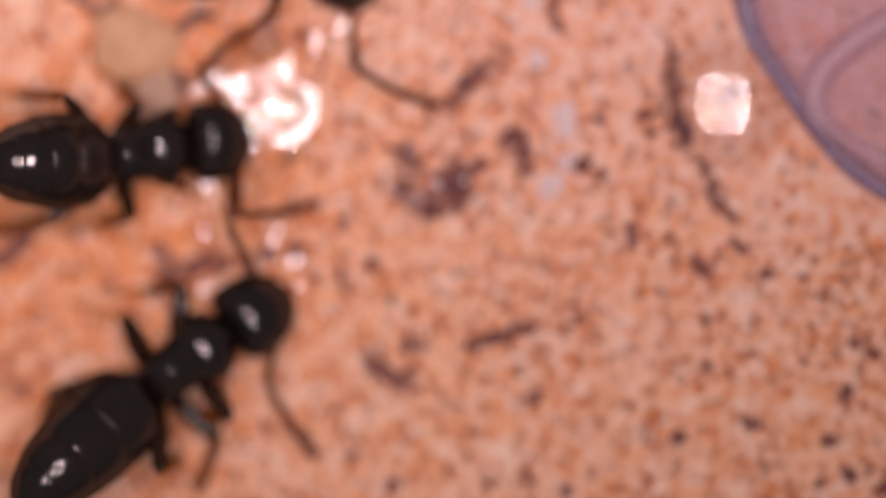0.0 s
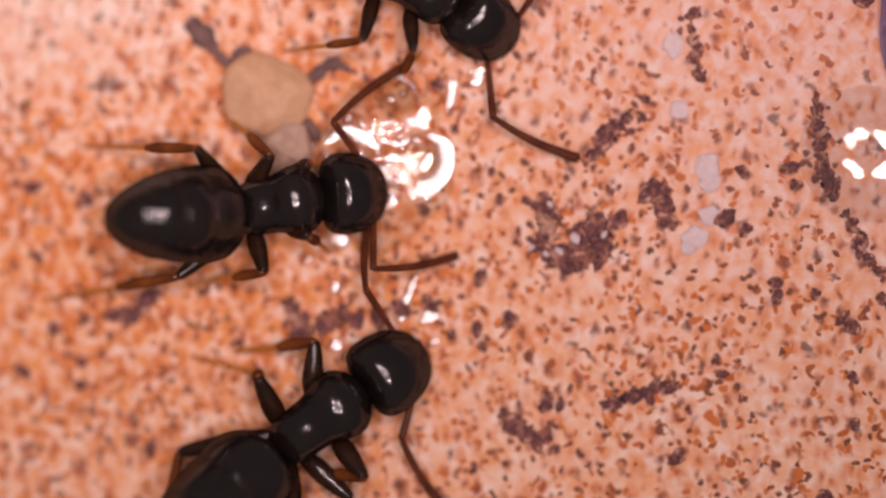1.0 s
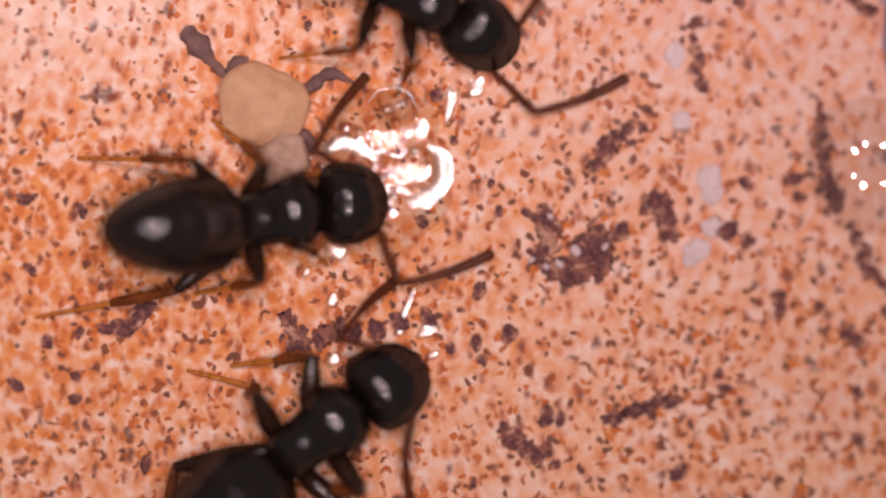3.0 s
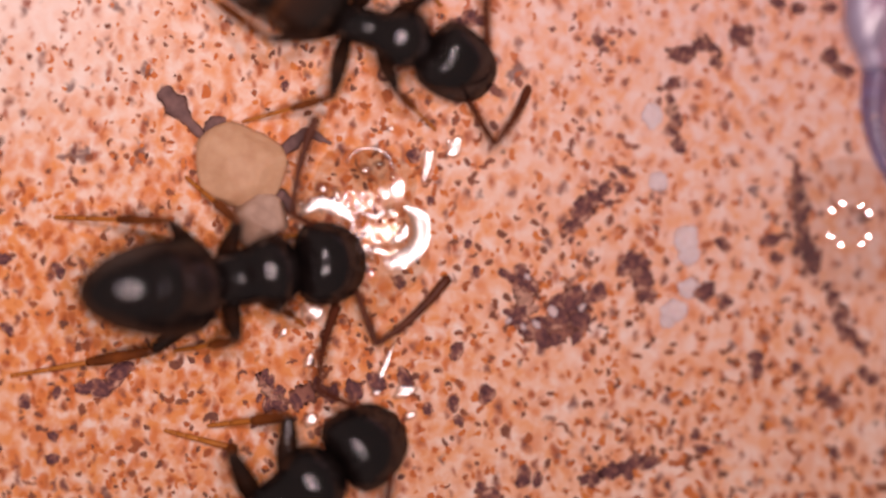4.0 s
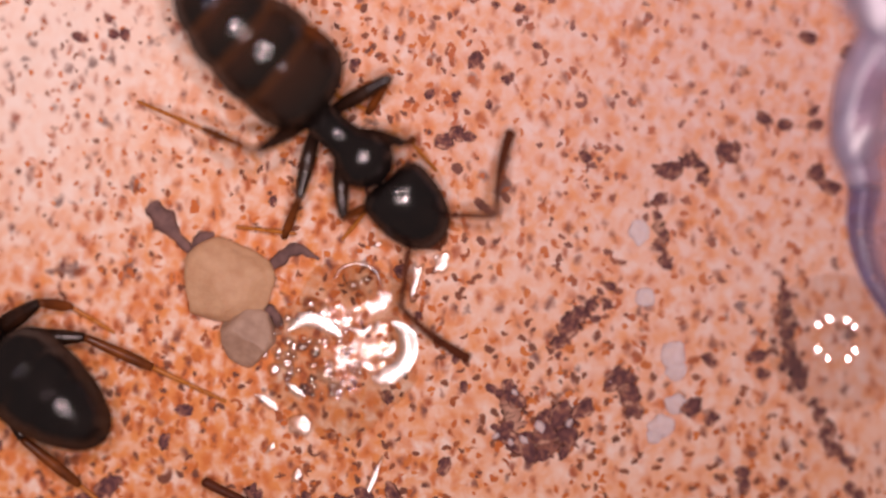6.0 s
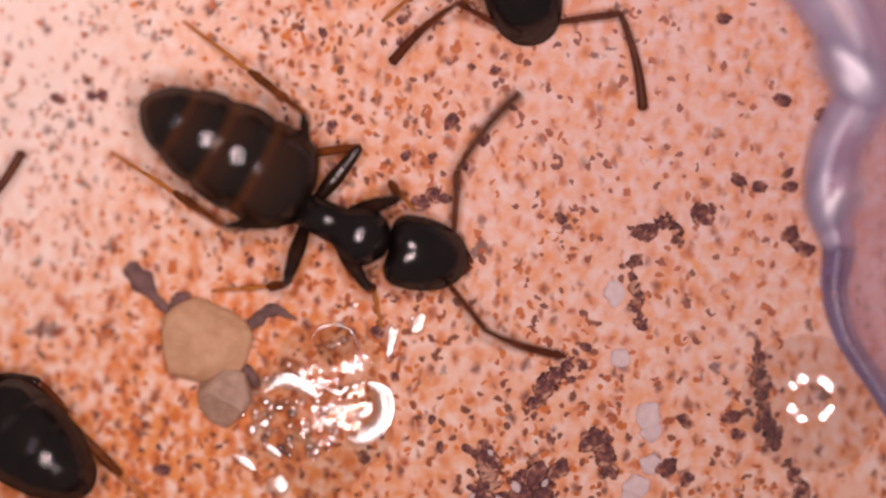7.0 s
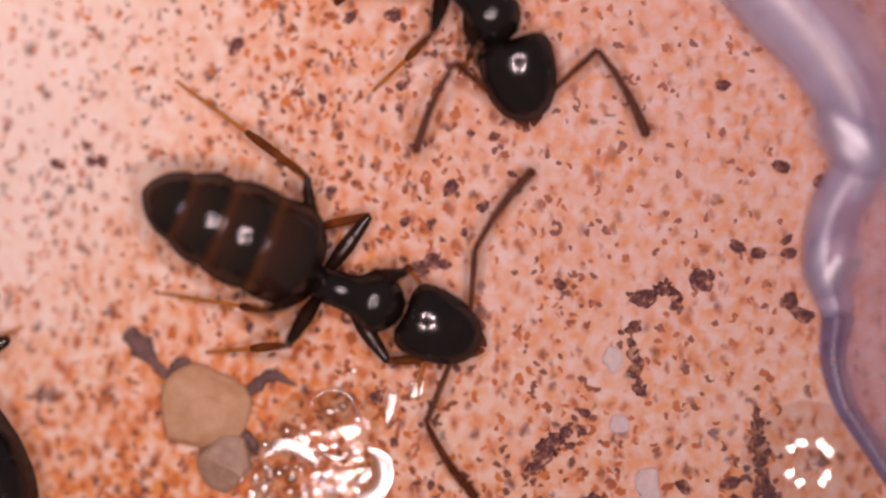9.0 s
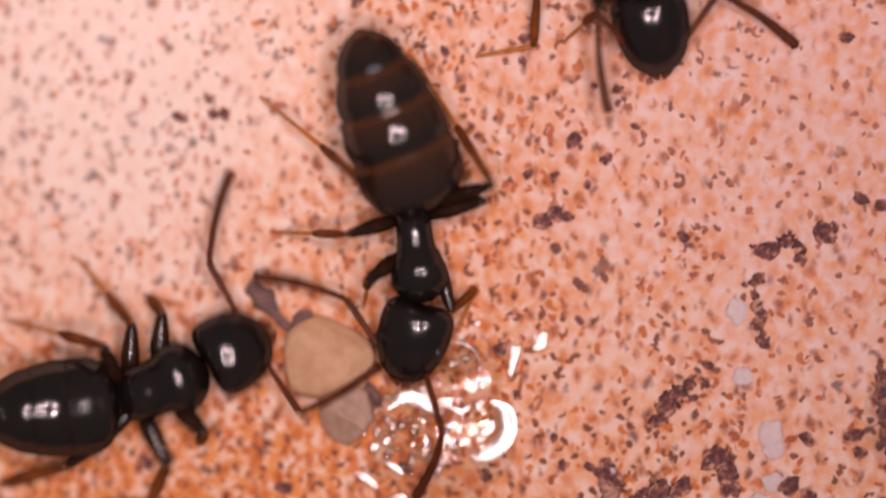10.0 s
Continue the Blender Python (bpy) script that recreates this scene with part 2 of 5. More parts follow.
SOIL = soil("dark_soil", 1.1)
CHALK = stony("white_grain", (0.72, 0.53, 0.52), (0.84, 0.66, 0.66), 0.5, 1.4, 0.3)
SAND = stony("beige_sand", (0.54, 0.30, 0.165), (0.64, 0.395, 0.235), 0.6, 3.4, 0.25)
GREY_SAND = stony("grey_sand", (0.36, 0.22, 0.155), (0.50, 0.33, 0.24), 0.45, 3.0, 0.2)
LITTER = stony("grey_litter", (0.11, 0.058, 0.055), (0.23, 0.125, 0.112), 0.8, 5.0)
SYRUP = clear("clear_syrup", (0.95, 0.91, 0.85), 0.10, 0.07, ripples=0.08)
GLAZE = clear("glossy_syrup_skin", (0.99, 0.97, 0.95), 0.36, 0.23, ripples=0.05)
FROTH = clear("froth_skin", (0.97, 0.93, 0.88), 0.28, 0.16)
DEW = clear("sticky_drop_skin", (0.99, 0.97, 0.95), 0.30, 0.22)
WATER = clear("clear_water", (0.995, 0.985, 0.98), 0.12, 0.01)
PLASTIC = clear("lilac_clear_plastic", (0.91, 0.89, 0.99), 0.15, 0.42, 0.62, (0.84, 0.78, 1.0))
SLATE = clear("slate_lilac_plastic", (0.70, 0.68, 0.84), 0.05, 0.30, 0.30, (0.50, 0.47, 0.70))
SWELL = clear("swollen_clear_plastic", (0.96, 0.93, 0.99), 0.22, 0.36, 0.22, (0.84, 0.78, 0.98))
FILM = clear("thin_clear_plastic", (0.96, 0.89, 0.94), 0.02, 0.3, 0.42, (0.76, 0.58, 0.66))


# ---- helpers for meshes; all sizes in millimetres ----
def finish(bm, materials, smooth=True):
    me = bpy.data.meshes.new("mesh")
    bmesh.ops.recalc_face_normals(bm, faces=bm.faces)
    for f in bm.faces:
        f.smooth = smooth
    bm.to_mesh(me)
    bm.free()
    for m in materials if isinstance(materials, (list, tuple)) else [materials]:
        me.materials.append(m)
    return me


def part(name, bm, material, parent=None, label="", smooth=True):
    ob = new(name, finish(bm, material, smooth))
    ob.parent = parent
    return tagged(ob, label=label)


def spline(rows, steps):
    """Rows of numbers, smoothed to steps points for each span."""
    r = np.array(rows, float)
    p = np.vstack([2 * r[0] - r[1], r, 2 * r[-1] - r[-2]])
    out = []
    for i in range(1, len(p) - 2):
        for k in range(steps):
            u = k / steps
            out.append(0.5 * (2 * p[i] + (p[i + 1] - p[i - 1]) * u + (2 * p[i - 1] - 5 * p[i] + 4 * p[i + 1] - p[i + 2]) * u * u + (3 * p[i] - p[i - 1] - 3 * p[i + 1] + p[i + 2]) * u**3))
    return np.array(out + [r[-1]])


def loft(bm, rows, steps=4, sides=20, square=2.0, slot=0):
    """A body along x from rows of x, middle z, half width, half height. square > 2 makes the section boxier."""
    rings = []
    for x, z, w, h in spline(rows, steps):
        w, h = max(w, 1e-4), max(h, 1e-4)
        ring = []
        for k in range(sides):
            a = 2 * math.pi * k / sides
            c, s = math.cos(a), math.sin(a)
            y = math.copysign(abs(c) ** (2 / square), c) * w
            v = math.copysign(abs(s) ** (2 / square), s) * h
            ring.append(bm.verts.new((x * MM, y * MM, (z + v) * MM)))
        rings.append(ring)
    for a, b in zip(rings, rings[1:]):
        for k in range(sides):
            bm.faces.new((a[k], a[(k + 1) % sides], b[(k + 1) % sides], b[k])).material_index = slot
    for end in (rings[0], rings[-1]):
        bm.faces.new(end).material_index = slot
    return bm


def tube(bm, points, radii, sides=8, steps=5, slot=0):
    """A round rod through points."""
    way = spline([(*p, r) for p, r in zip(points, radii)], steps)
    rings = []
    for i, (x, y, z, r) in enumerate(way):
        d = Vector(way[min(i + 1, len(way) - 1)][:3] - way[max(i - 1, 0)][:3]).normalized()
        side = d.cross(Vector((0, 0, 1)) if abs(d.z) < 0.9 else Vector((0, 1, 0))).normalized()
        up = side.cross(d)
        rings.append([bm.verts.new((Vector((x, y, z)) + (side * math.cos(a) + up * math.sin(a)) * r) * MM) for a in (2 * math.pi * k / sides for k in range(sides))])
    for a, b in zip(rings, rings[1:]):
        for k in range(sides):
            bm.faces.new((a[k], a[(k + 1) % sides], b[(k + 1) % sides], b[k])).material_index = slot
    for end in (rings[0], rings[-1]):
        bm.faces.new(end).material_index = slot
    return bm


def lump(seed, rough=0.3, detail=2):
    """A ragged grain of radius 1 mm, to be scaled."""
    bm = bmesh.new()
    bmesh.ops.create_icosphere(bm, subdivisions=detail, radius=1.0)
    for v in bm.verts:
        p = v.co * 1.3 + Vector((seed * 7.3, seed * 3.1, seed * 1.7))
        v.co *= (1 + rough * noise.noise(p) * 1.6 + rough * 0.7 * noise.noise(p * 2.9)) * MM
    return bm


# ---- the plate ----
def ground():
    inner = np.linspace(-13, 13, 201)
    outer = np.array([14.0, 16.0, 20.0, 28.0, 45.0, 80.0, 160.0])
    line = np.concatenate([-outer[::-1], inner, outer])
    n = len(line)
    verts, faces = [], []
    for y in line:
        for x in line:
            near = max(0.0, 1 - max(abs(x), abs(y)) / 14)
            z = 0.05 * noise.noise((x * 0.9, y * 0.9, 0)) + 0.035 * noise.noise((x * 3.1, y * 3.1, 4))
            verts.append((x * MM, y * MM, (z * min(1, near * 6) - 0.03) * MM))
    for j in range(n - 1):
        for i in range(n - 1):
            faces.append((j * n + i, j * n + i + 1, (j + 1) * n + i + 1, (j + 1) * n + i))
    me = bpy.data.meshes.new("ground")
    me.from_pydata(verts, [], faces)
    me.polygons.foreach_set("use_smooth", [True] * len(faces))
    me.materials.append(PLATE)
    return tagged(new("ground", me), "pale pink plaster plate speckled with orange and brown flecks", "ground", kind="structure")


ground()


# ---- clear things: plastic rim, water drop, sticky patch ----
RIM = [(2.2, 6.8), (3.4, 5.3), (4.23, 4.27), (4.9, 3.55), (5.45, 2.68), (5.62, 2.0), (5.28, 1.26), (5.22, 0.55), (5.46, -0.16), (5.44, -0.79), (5.64, -1.42), (6.02, -2.0), (6.42, -2.6), (7.04, -3.3), (7.8, -3.75), (9.5, -4.3)]
RIM_THICK = [0.75, 0.72, 0.70, 0.62, 0.54, 0.42, 0.36, 0.30, 0.23, 0.18, 0.15, 0.14, 0.14, 0.14, 0.14, 0.14]


def plastic():
    thing = tagged(new("plastic_rim"), "clear lilac plastic rim lying wavy on the plate", "plastic")
    line = [(x + r, y, r * 0.9, r) for (x, y), r in zip(RIM, RIM_THICK)]
    for piece, material, label in ((line[:9], PLASTIC, "thick rounded lilac edge bead"), (line[8:], SLATE, "thin slate-lilac edge line")):
        bm = bmesh.new()
        tube(bm, [p[:3] for p in piece], [p[3] for p in piece], 14, 8)
        part("edge_bead", bm, material, thing, label)
    # lower knob and, added only for its soft white highlight, an upper swelling
    for x, y, z, rx, ry, rz, turn in ((5.60, 0.63, 0.42, 0.42, 0.62, 0.22, 80), (5.86, 2.30, 0.80, 0.42, 0.66, 0.26, 125)):
        bm = bmesh.new()
        bmesh.ops.create_uvsphere(bm, u_segments=32, v_segments=16, radius=1.0)
        for v in bm.verts:
            v.co *= (1 + 0.12 * noise.noise(v.co * 1.4 + Vector((x, y, 0)))) * MM
        ob = part("bulge", bm, SWELL, thing, "glossy swelling under a white highlight of the clear plastic")
        ob.matrix_basis = pose(x * MM, y * MM, z * MM, 0, 0, turn - 90) @ Matrix.Diagonal((rx, ry, rz, 1))
    bm = bmesh.new()
    way = spline([(x + r, y, r) for (x, y), r in zip(RIM, RIM_THICK)], 6)
    rows = []
    for x, y, r in way:
        row = []
        for k in range(9):
            u = k / 8
            z = 2 * r * (1 - u) + 0.5 * u + 0.15 * noise.noise((x * 0.8 + u * 4, y * 0.8, 2))
            row.append(bm.verts.new(((x + u * u * 9) * MM, (y - 0.3 * u) * MM, max(0.06, z) * MM)))
        rows.append(row)
    for a, b in zip(rows, rows[1:]):
        for k in range(8):
            bm.faces.new((a[k], a[k + 1], b[k + 1], b[k]))
    bmesh.ops.solidify(bm, geom=bm.faces[:], thickness=0.04 * MM)
    part("sheet", bm, FILM, thing, "thin clear plastic sheet")
    bm = bmesh.new()
    tube(bm, [(8.6, -0.9, 0.3), (7.5, -1.3, 0.34), (6.75, -1.9, 0.34), (6.65, -2.5, 0.3), (7.2, -3.0, 0.25), (8.2, -3.4, 0.2)], [0.12, 0.2, 0.22, 0.2, 0.16, 0.1], 10, 8)
    part("fold", bm, FILM, thing, "lilac fold in the plastic")


def dome(bm, x, y, rx, ry, high, wobble=0.0, seed=0, rings=16, sides=48, lumps=0.0):
    """A drop on the plate: a rounded cap with an uneven outline."""
    top = bm.verts.new((x * MM, y * MM, high * (1 + lumps * noise.noise((x * 3, y * 3, seed))) * MM))
    last = None
    for i in range(1, rings + 1):
        u = i / rings
        ring = []
        for k in range(sides):
            a = 2 * math.pi * k / sides
            w = 1 + wobble * noise.noise((math.cos(a) * 1.3 + seed, math.sin(a) * 1.3, 0.5)) * u
            px, py = x + rx * u * w * math.cos(a), y + ry * u * w * math.sin(a)
            z = high * (1 - u * u)
            if lumps:
                z += high * lumps * (1 - u**4) * (noise.noise((px * 2.6, py * 2.6, seed)) + 0.35 * noise.noise((px * 6.0, py * 6.0, seed)))
            if i > 0.8 * rings:
                z -= 0.05 * ((u - 0.8) / 0.2) ** 2
            ring.append(bm.verts.new((px * MM, py * MM, z * MM)))
        for k in range(sides):
            if last is None:
                bm.faces.new((top, ring[k], ring[(k + 1) % sides]))
            else:
                bm.faces.new((last[k], ring[k], ring[(k + 1) % sides], last[(k + 1) % sides]))
        last = ring
    return bm


plastic()
bm = bmesh.new()
dome(bm, 5.30, -2.36, 1.0, 1.0, 0.180, 0.05, 3, 32, 72)
drop = tagged(part("water_drop", bm, WATER), "clear flat water drop mirroring the ring light", "drop")


def ridge(bm, points, wide, high, base=0.20):
    """A low rounded swell of liquid along a line."""
    way = spline(points, 8)
    rows = []
    for i, (x, y) in enumerate(way):
        d = way[min(i + 1, len(way) - 1)] - way[max(i - 1, 0)]
        side = Vector((-d[1], d[0], 0)).normalized()
        end = min(1.0, 0.25 + 3.0 * min(i, len(way) - 1 - i) / len(way))
        rows.append([bm.verts.new((Vector((x, y, base + high * end * (1 - 4 * u * u))) + side * u * wide * end) * MM) for u in np.linspace(-0.5, 0.5, 13)])
    for a, b in zip(rows, rows[1:]):
        for k in range(12):
            bm.faces.new((a[k], a[k + 1], b[k + 1], b[k]))
    return bm


def raised(bm, lift):
    for v in bm.verts:
        v.co.z += lift * MM
    return bm


def sticky_patch():
    thing = tagged(new("syrup_patch"), "glistening clear sticky syrup patch full of bubbles", "syrup")
    thing.location = (-1.75 * MM, -2.45 * MM, 0)
    part("pool", dome(bmesh.new(), -0.05, -0.02, 1.12, 1.15, 0.20, 0.5, 8, 40, 80, 0.16), SYRUP, thing)
    part("large_bubble", dome(bmesh.new(), 0.74, 0.0, 0.44, 0.46, 0.20, 0.08, 4), SYRUP, thing, "large smooth clear bubble")
    # shining rims of liquid, their outlines shaped as the highlights they carry
    for points, wide, high, base, label in (
        ([(0.84, 0.38), (1.03, 0.25), (1.08, 0.0), (0.96, -0.25), (0.70, -0.40), (0.56, -0.40)], 0.26, 0.014, 0.22, "broad curved shining meniscus of the bubble"),
        ([(0.88, 0.12), (0.80, -0.02), (0.66, -0.12)], 0.15, 0.010, 0.225, "short shining arc inside the bubble"),
        ([(-0.62, 0.26), (-0.40, 0.42), (-0.14, 0.36), (0.14, 0.18)], 0.21, 0.012, 0.23, "broad shining syrup ridge"),
        ([(0.22, 0.30), (0.44, 0.24), (0.56, 0.34)], 0.10, 0.010, 0.22, "thin amber-lit syrup ridge"),
        ([(-0.66, -0.48), (-0.52, -0.58), (-0.40, -0.66)], 0.12, 0.010, 0.14, "narrow shining syrup ridge"),
        ([(-1.10, -0.64), (-0.94, -0.74), (-0.78, -0.86)], 0.13, 0.010, 0.10, "narrow shining syrup ridge"),
        ([(0.02, 0.98), (0.14, 1.14), (0.38, 1.20), (0.60, 1.10), (0.70, 0.88)], 0.05, 0.012, 0.14, "thin curved shining rim of the upper bubble"),
    ):
        part("meniscus", ridge(bmesh.new(), points, wide, high, base), GLAZE, thing, label)
    part("large_bubble", raised(dome(bmesh.new(), -0.46, -1.06, 0.20, 0.17, 0.022, 0.5, 6), 0.08), DEW, thing, "flat clear blob")
    part("large_bubble", dome(bmesh.new(), 0.37, 0.92, 0.36, 0.28, 0.18, 0.15, 9, lumps=0.12), SYRUP, thing, "smaller clear bubble on top of the pool")
    # froth
    rnd = random.Random(23)
    places = [(-0.32, 0.64), (-0.56, 0.0), (-0.24, 0.0), (-0.84, -0.28), (-0.12, -0.36), (0.16, -0.27), (0.08, -0.59), (0.64, 0.32), (-0.12, 0.56), (-0.64, -0.2), (0.28, 0.9), (0.46, 0.98)]
    for k in range(64):
        if k < len(places):
            (x, y), size = places[k], rnd.uniform(0.09, 0.14)
        else:
            a, r = rnd.uniform(0, 6.28), math.sqrt(rnd.uniform(0.0, 1.0))
            x, y, size = r * math.cos(a) * 0.72 - 0.26, r * math.sin(a) * 0.62 - 0.06, rnd.uniform(0.035, 0.10)
        high = size * rnd.uniform(0.16, 0.42)
        rest = 0.17 * max(0.15, 1 - (x * x + y * y) * 0.75)
        ob = part("bubble", dome(bmesh.new(), 0, 0, size, size * rnd.uniform(0.6, 1.0), high, 0.25, k, 7, 18), FROTH, thing)
        ob.matrix_basis = pose(x * MM, y * MM, rest * MM, rnd.uniform(-7, 7), rnd.uniform(-7, 7), rnd.uniform(0, 180))


sticky_patch()


def syrup_drop(x, y, rx, ry, turn, high, lift):
    bm = bmesh.new()
    dome(bm, 0, 0, rx, ry, high, 0.5, x * 3, 10, 28)
    ob = part("syrup_drop", bm, DEW)
    ob.matrix_world = pose(x * MM, y * MM, lift * MM, 0, 0, turn)
    tagged(ob, "small clear syrup drop glinting on the plate", "syrup", group="syrup drops on the plate")


for row in ((-1.22, -4.35, 0.40, 0.075, 64, 0.012, 0.05), (-2.26, -5.06, 0.15, 0.12, 20, 0.02, 0.06), (-0.86, -5.0, 0.11, 0.08, 30, 0.02, 0.05),
            (-0.92, -4.66, 0.17, 0.12, 20, 0.012, 0.05), (-1.32, -4.68, 0.08, 0.06, 0, 0.012, 0.05), (-2.27, -4.23, 0.14, 0.09, 60, 0.015, 0.05),
            (-2.63, -3.83, 0.09, 0.06, 40, 0.012, 0.05), (-0.61, -1.48, 0.09, 0.28, -18, 0.014, 0.05), (-0.21, -1.23, 0.20, 0.10, 50, 0.012, 0.05),
            (-0.30, -1.16, 0.05, 0.04, 0, 0.01, 0.05), (-1.12, -0.98, 0.07, 0.05, 10, 0.012, 0.05)):
    syrup_drop(*row)


# ---- ants ----
HEAD = [(-0.01, 0, 0.05, 0.05), (-0.005, 0, 0.24, 0.15), (0.04, 0, 0.405, 0.26), (0.14, 0, 0.49, 0.345), (0.32, 0, 0.51, 0.37), (0.50, 0, 0.495, 0.36), (0.66, -0.01, 0.455, 0.32), (0.80, -0.03, 0.39, 0.27), (0.92, -0.05, 0.295, 0.20), (1.0, -0.06, 0.17, 0.11)]
THORAX = [(-0.52, -0.10, 0.08, 0.08), (-0.48, -0.08, 0.18, 0.17), (-0.38, -0.02, 0.225, 0.25), (-0.22, 0.02, 0.235, 0.27), (-0.06, 0.03, 0.25, 0.27), (0.06, 0.07, 0.30, 0.29), (0.19, 0.09, 0.36, 0.31), (0.32, 0.06, 0.365, 0.29), (0.43, 0.0, 0.26, 0.21), (0.50, -0.04, 0.11, 0.10)]


def limb(points, radii, sides=9):
    bm = bmesh.new()
    return tube(bm, points, radii, sides, 5)


def ant(name_label, thorax, width, head, head_w, gaster, gaster_w, banded, leg=1.0, cock=4, aside=0.0, waist=0.12, stout=1.0, reach=1.0, broad=0.0):
    """One ant with its parts. Lengths in millimetres; the origin lies on the plate below its middle, +x is forward."""
    root = tagged(new("ant"), name_label, "ant", group="ants on the plate")
    k = {"root": root, "thorax_len": thorax, "head_len": head, "cock": cock, "neck": Vector((thorax / 2, 0, 0.62)), "waist": Vector((-thorax / 2 + waist, aside, 0.66))}
    bm = bmesh.new()
    loft(bm, [(x * thorax, 0.62 + z * 0.9, (w + broad * max(0.0, 0.12 - 0.5 * (x + 0.2) ** 2)) * width / 0.68, h * width / 0.68) for x, z, w, h in THORAX], 4, 22, 2.15)
    part("thorax", bm, BLACK, root)
    bm = bmesh.new()
    loft(bm, [(-thorax / 2 - 0.10, 0.58, 0.06, 0.05), (-thorax / 2 - 0.06, 0.66, 0.14, 0.17), (-thorax / 2 - 0.01, 0.68, 0.15, 0.20), (-thorax / 2 + 0.05, 0.62, 0.10, 0.12)], 3, 14)
    part("petiole", bm, BLACK, root)
    # head
    bm = bmesh.new()
    loft(bm, [(x * head, z, w * head_w, h * head_w * 1.05) for x, z, w, h in HEAD], 4, 28, 2.1)
    for v in bm.verts:
        # the back of the head is hollowed between its two corners
        back = max(0.0, 1 - v.co.x / (0.45 * head * MM))
        v.co.x += 0.055 * head * MM * back * math.exp(-((v.co.y / (0.22 * head_w * MM)) ** 2))
    k["head"] = part("head", bm, BLACK, root)
    for s in (1, -1):
        bm = bmesh.new()
        bmesh.ops.create_uvsphere(bm, u_segments=16, v_segments=10, radius=0.10 * MM)
        e = part("eye", bm, EYE, k["head"])
        e.location = (0.50 * head * MM, s * 0.40 * head_w * MM, 0.16 * MM)
        e.scale = (1.1, 0.6, 0.9)
        bm = bmesh.new()
        loft(bm, [(0, 0, 0.09, 0.06), (0.10, 0, 0.10, 0.06), (0.2, 0, 0.06, 0.04), (0.27, 0, 0.015, 0.015)], 3, 10)
        j = part("mandible", bm, JAW, k["head"])
        j.matrix_basis = pose((0.90 * head) * MM, s * 0.13 * head_w * MM, -0.10 * MM, 0, 8, -s * 22)
    bm = bmesh.new()
    loft(bm, [(0.80 * head, 0.02, 0.24 * head_w, 0.14), (0.92 * head, -0.03, 0.20 * head_w, 0.12), (1.02 * head, -0.08, 0.10 * head_w, 0.06)], 3, 12)
    part("clypeus", bm, BROWN, k["head"])
    # gaster: an amber skin with dark plates that lap over it
    g, w = gaster + 0.16, gaster_w / 2
    full = 0 if banded else 1
    shape = [(0.0, 0.02, 0.14, 0.12), (-0.025, 0.05, 0.50, 0.46), (-0.08, 0.08, 0.80, 0.72), (-0.17, 0.06, 0.96, 0.82), (-0.30, 0.06, 1.01, 0.97 - 0.10 * full), (-0.44, 0.05, 0.99, 1.04 - 0.08 * full), (-0.60, 0.02, 0.92, 0.97 + 0.03 * full), (-0.76, -0.02, 0.77, 0.82 + 0.14 * full), (-0.89, -0.07, 0.55, 0.59 + 0.20 * full), (-0.95, -0.09, 0.38, 0.40 + 0.19 * full), (-0.985, -0.10, 0.21, 0.21 + 0.12 * full), (-1.0, -0.11, 0.05, 0.05)]
    body = [(x * g, z, a * w * 0.985, b * w * 0.905) for x, z, a, b in shape]
    bm = bmesh.new()
    loft(bm, body, 5, 28)
    k["gaster"] = part("gaster", bm, AMBER if banded else BROWN, root)
    fine = spline([(x * g, z, a * w, b * w * 0.92) for x, z, a, b in shape], 12)
    cuts = [(0.01, 0.34), (0.355, 0.585), (0.60, 0.79), (0.803, 0.995)] if banded else [(0.01, 0.36), (0.363, 0.62), (0.623, 0.82), (0.823, 0.995)]
    for a, b in cuts:
        bm = bmesh.new()
        rows = [r.copy() for r in fine if a * g <= -r[0] <= b * g]
        for r in rows:
            swell = 1 + (0.065 if banded else 0.022) * math.sin(math.pi * min(1.0, max(0.0, (-r[0] / g - a) / (b - a))) ** 0.85)
            r[2], r[3] = r[2] * swell, r[3] * swell
        rows = [(rows[0][0] + 0.012, rows[0][1], rows[0][2] * 0.982, rows[0][3] * 0.982)] + [tuple(r) for r in rows[::2]] + [(rows[-1][0] - 0.006, rows[-1][1], rows[-1][2] * 1.0, rows[-1][3] * 1.0), (rows[-1][0] - 0.02, rows[-1][1], rows[-1][2] * 0.95, rows[-1][3] * 0.95)]
        loft(bm, rows, 2, 28)
        part("tergite", bm, BANDED if banded else BLACK, k["gaster"])
    # feelers and legs, keyed later
    k["feelers"], k["legs"] = [], []
    for s in (1, -1):
        scape = part("antenna", limb([(0, 0, 0), (0.3, 0, 0.02), (0.7, 0, 0.01), (1.0, 0, 0)], [0.035, 0.042, 0.05, 0.052]), FEELER, root)
        pts, radii = [], []
        for a in range(11):
            for u, w in ((0.06, 0.93), (0.3, 1.0), (0.75, 1.02)):
                x = 1.4 * (a + u) / 11
                pts.append((x, 0.06 * s * math.sin(x * 2.244), -0.03 * math.sin(x * 2.1)))
                radii.append((0.042 + 0.030 * a / 10) * w)
        bm = tube(bmesh.new(), pts + [(1.4, 0, -0.03 * math.sin(2.94))], radii + [0.02], 8, 1)
        k["feelers"].append((s, scape, part("flagellum", bm, FEELER, scape)))
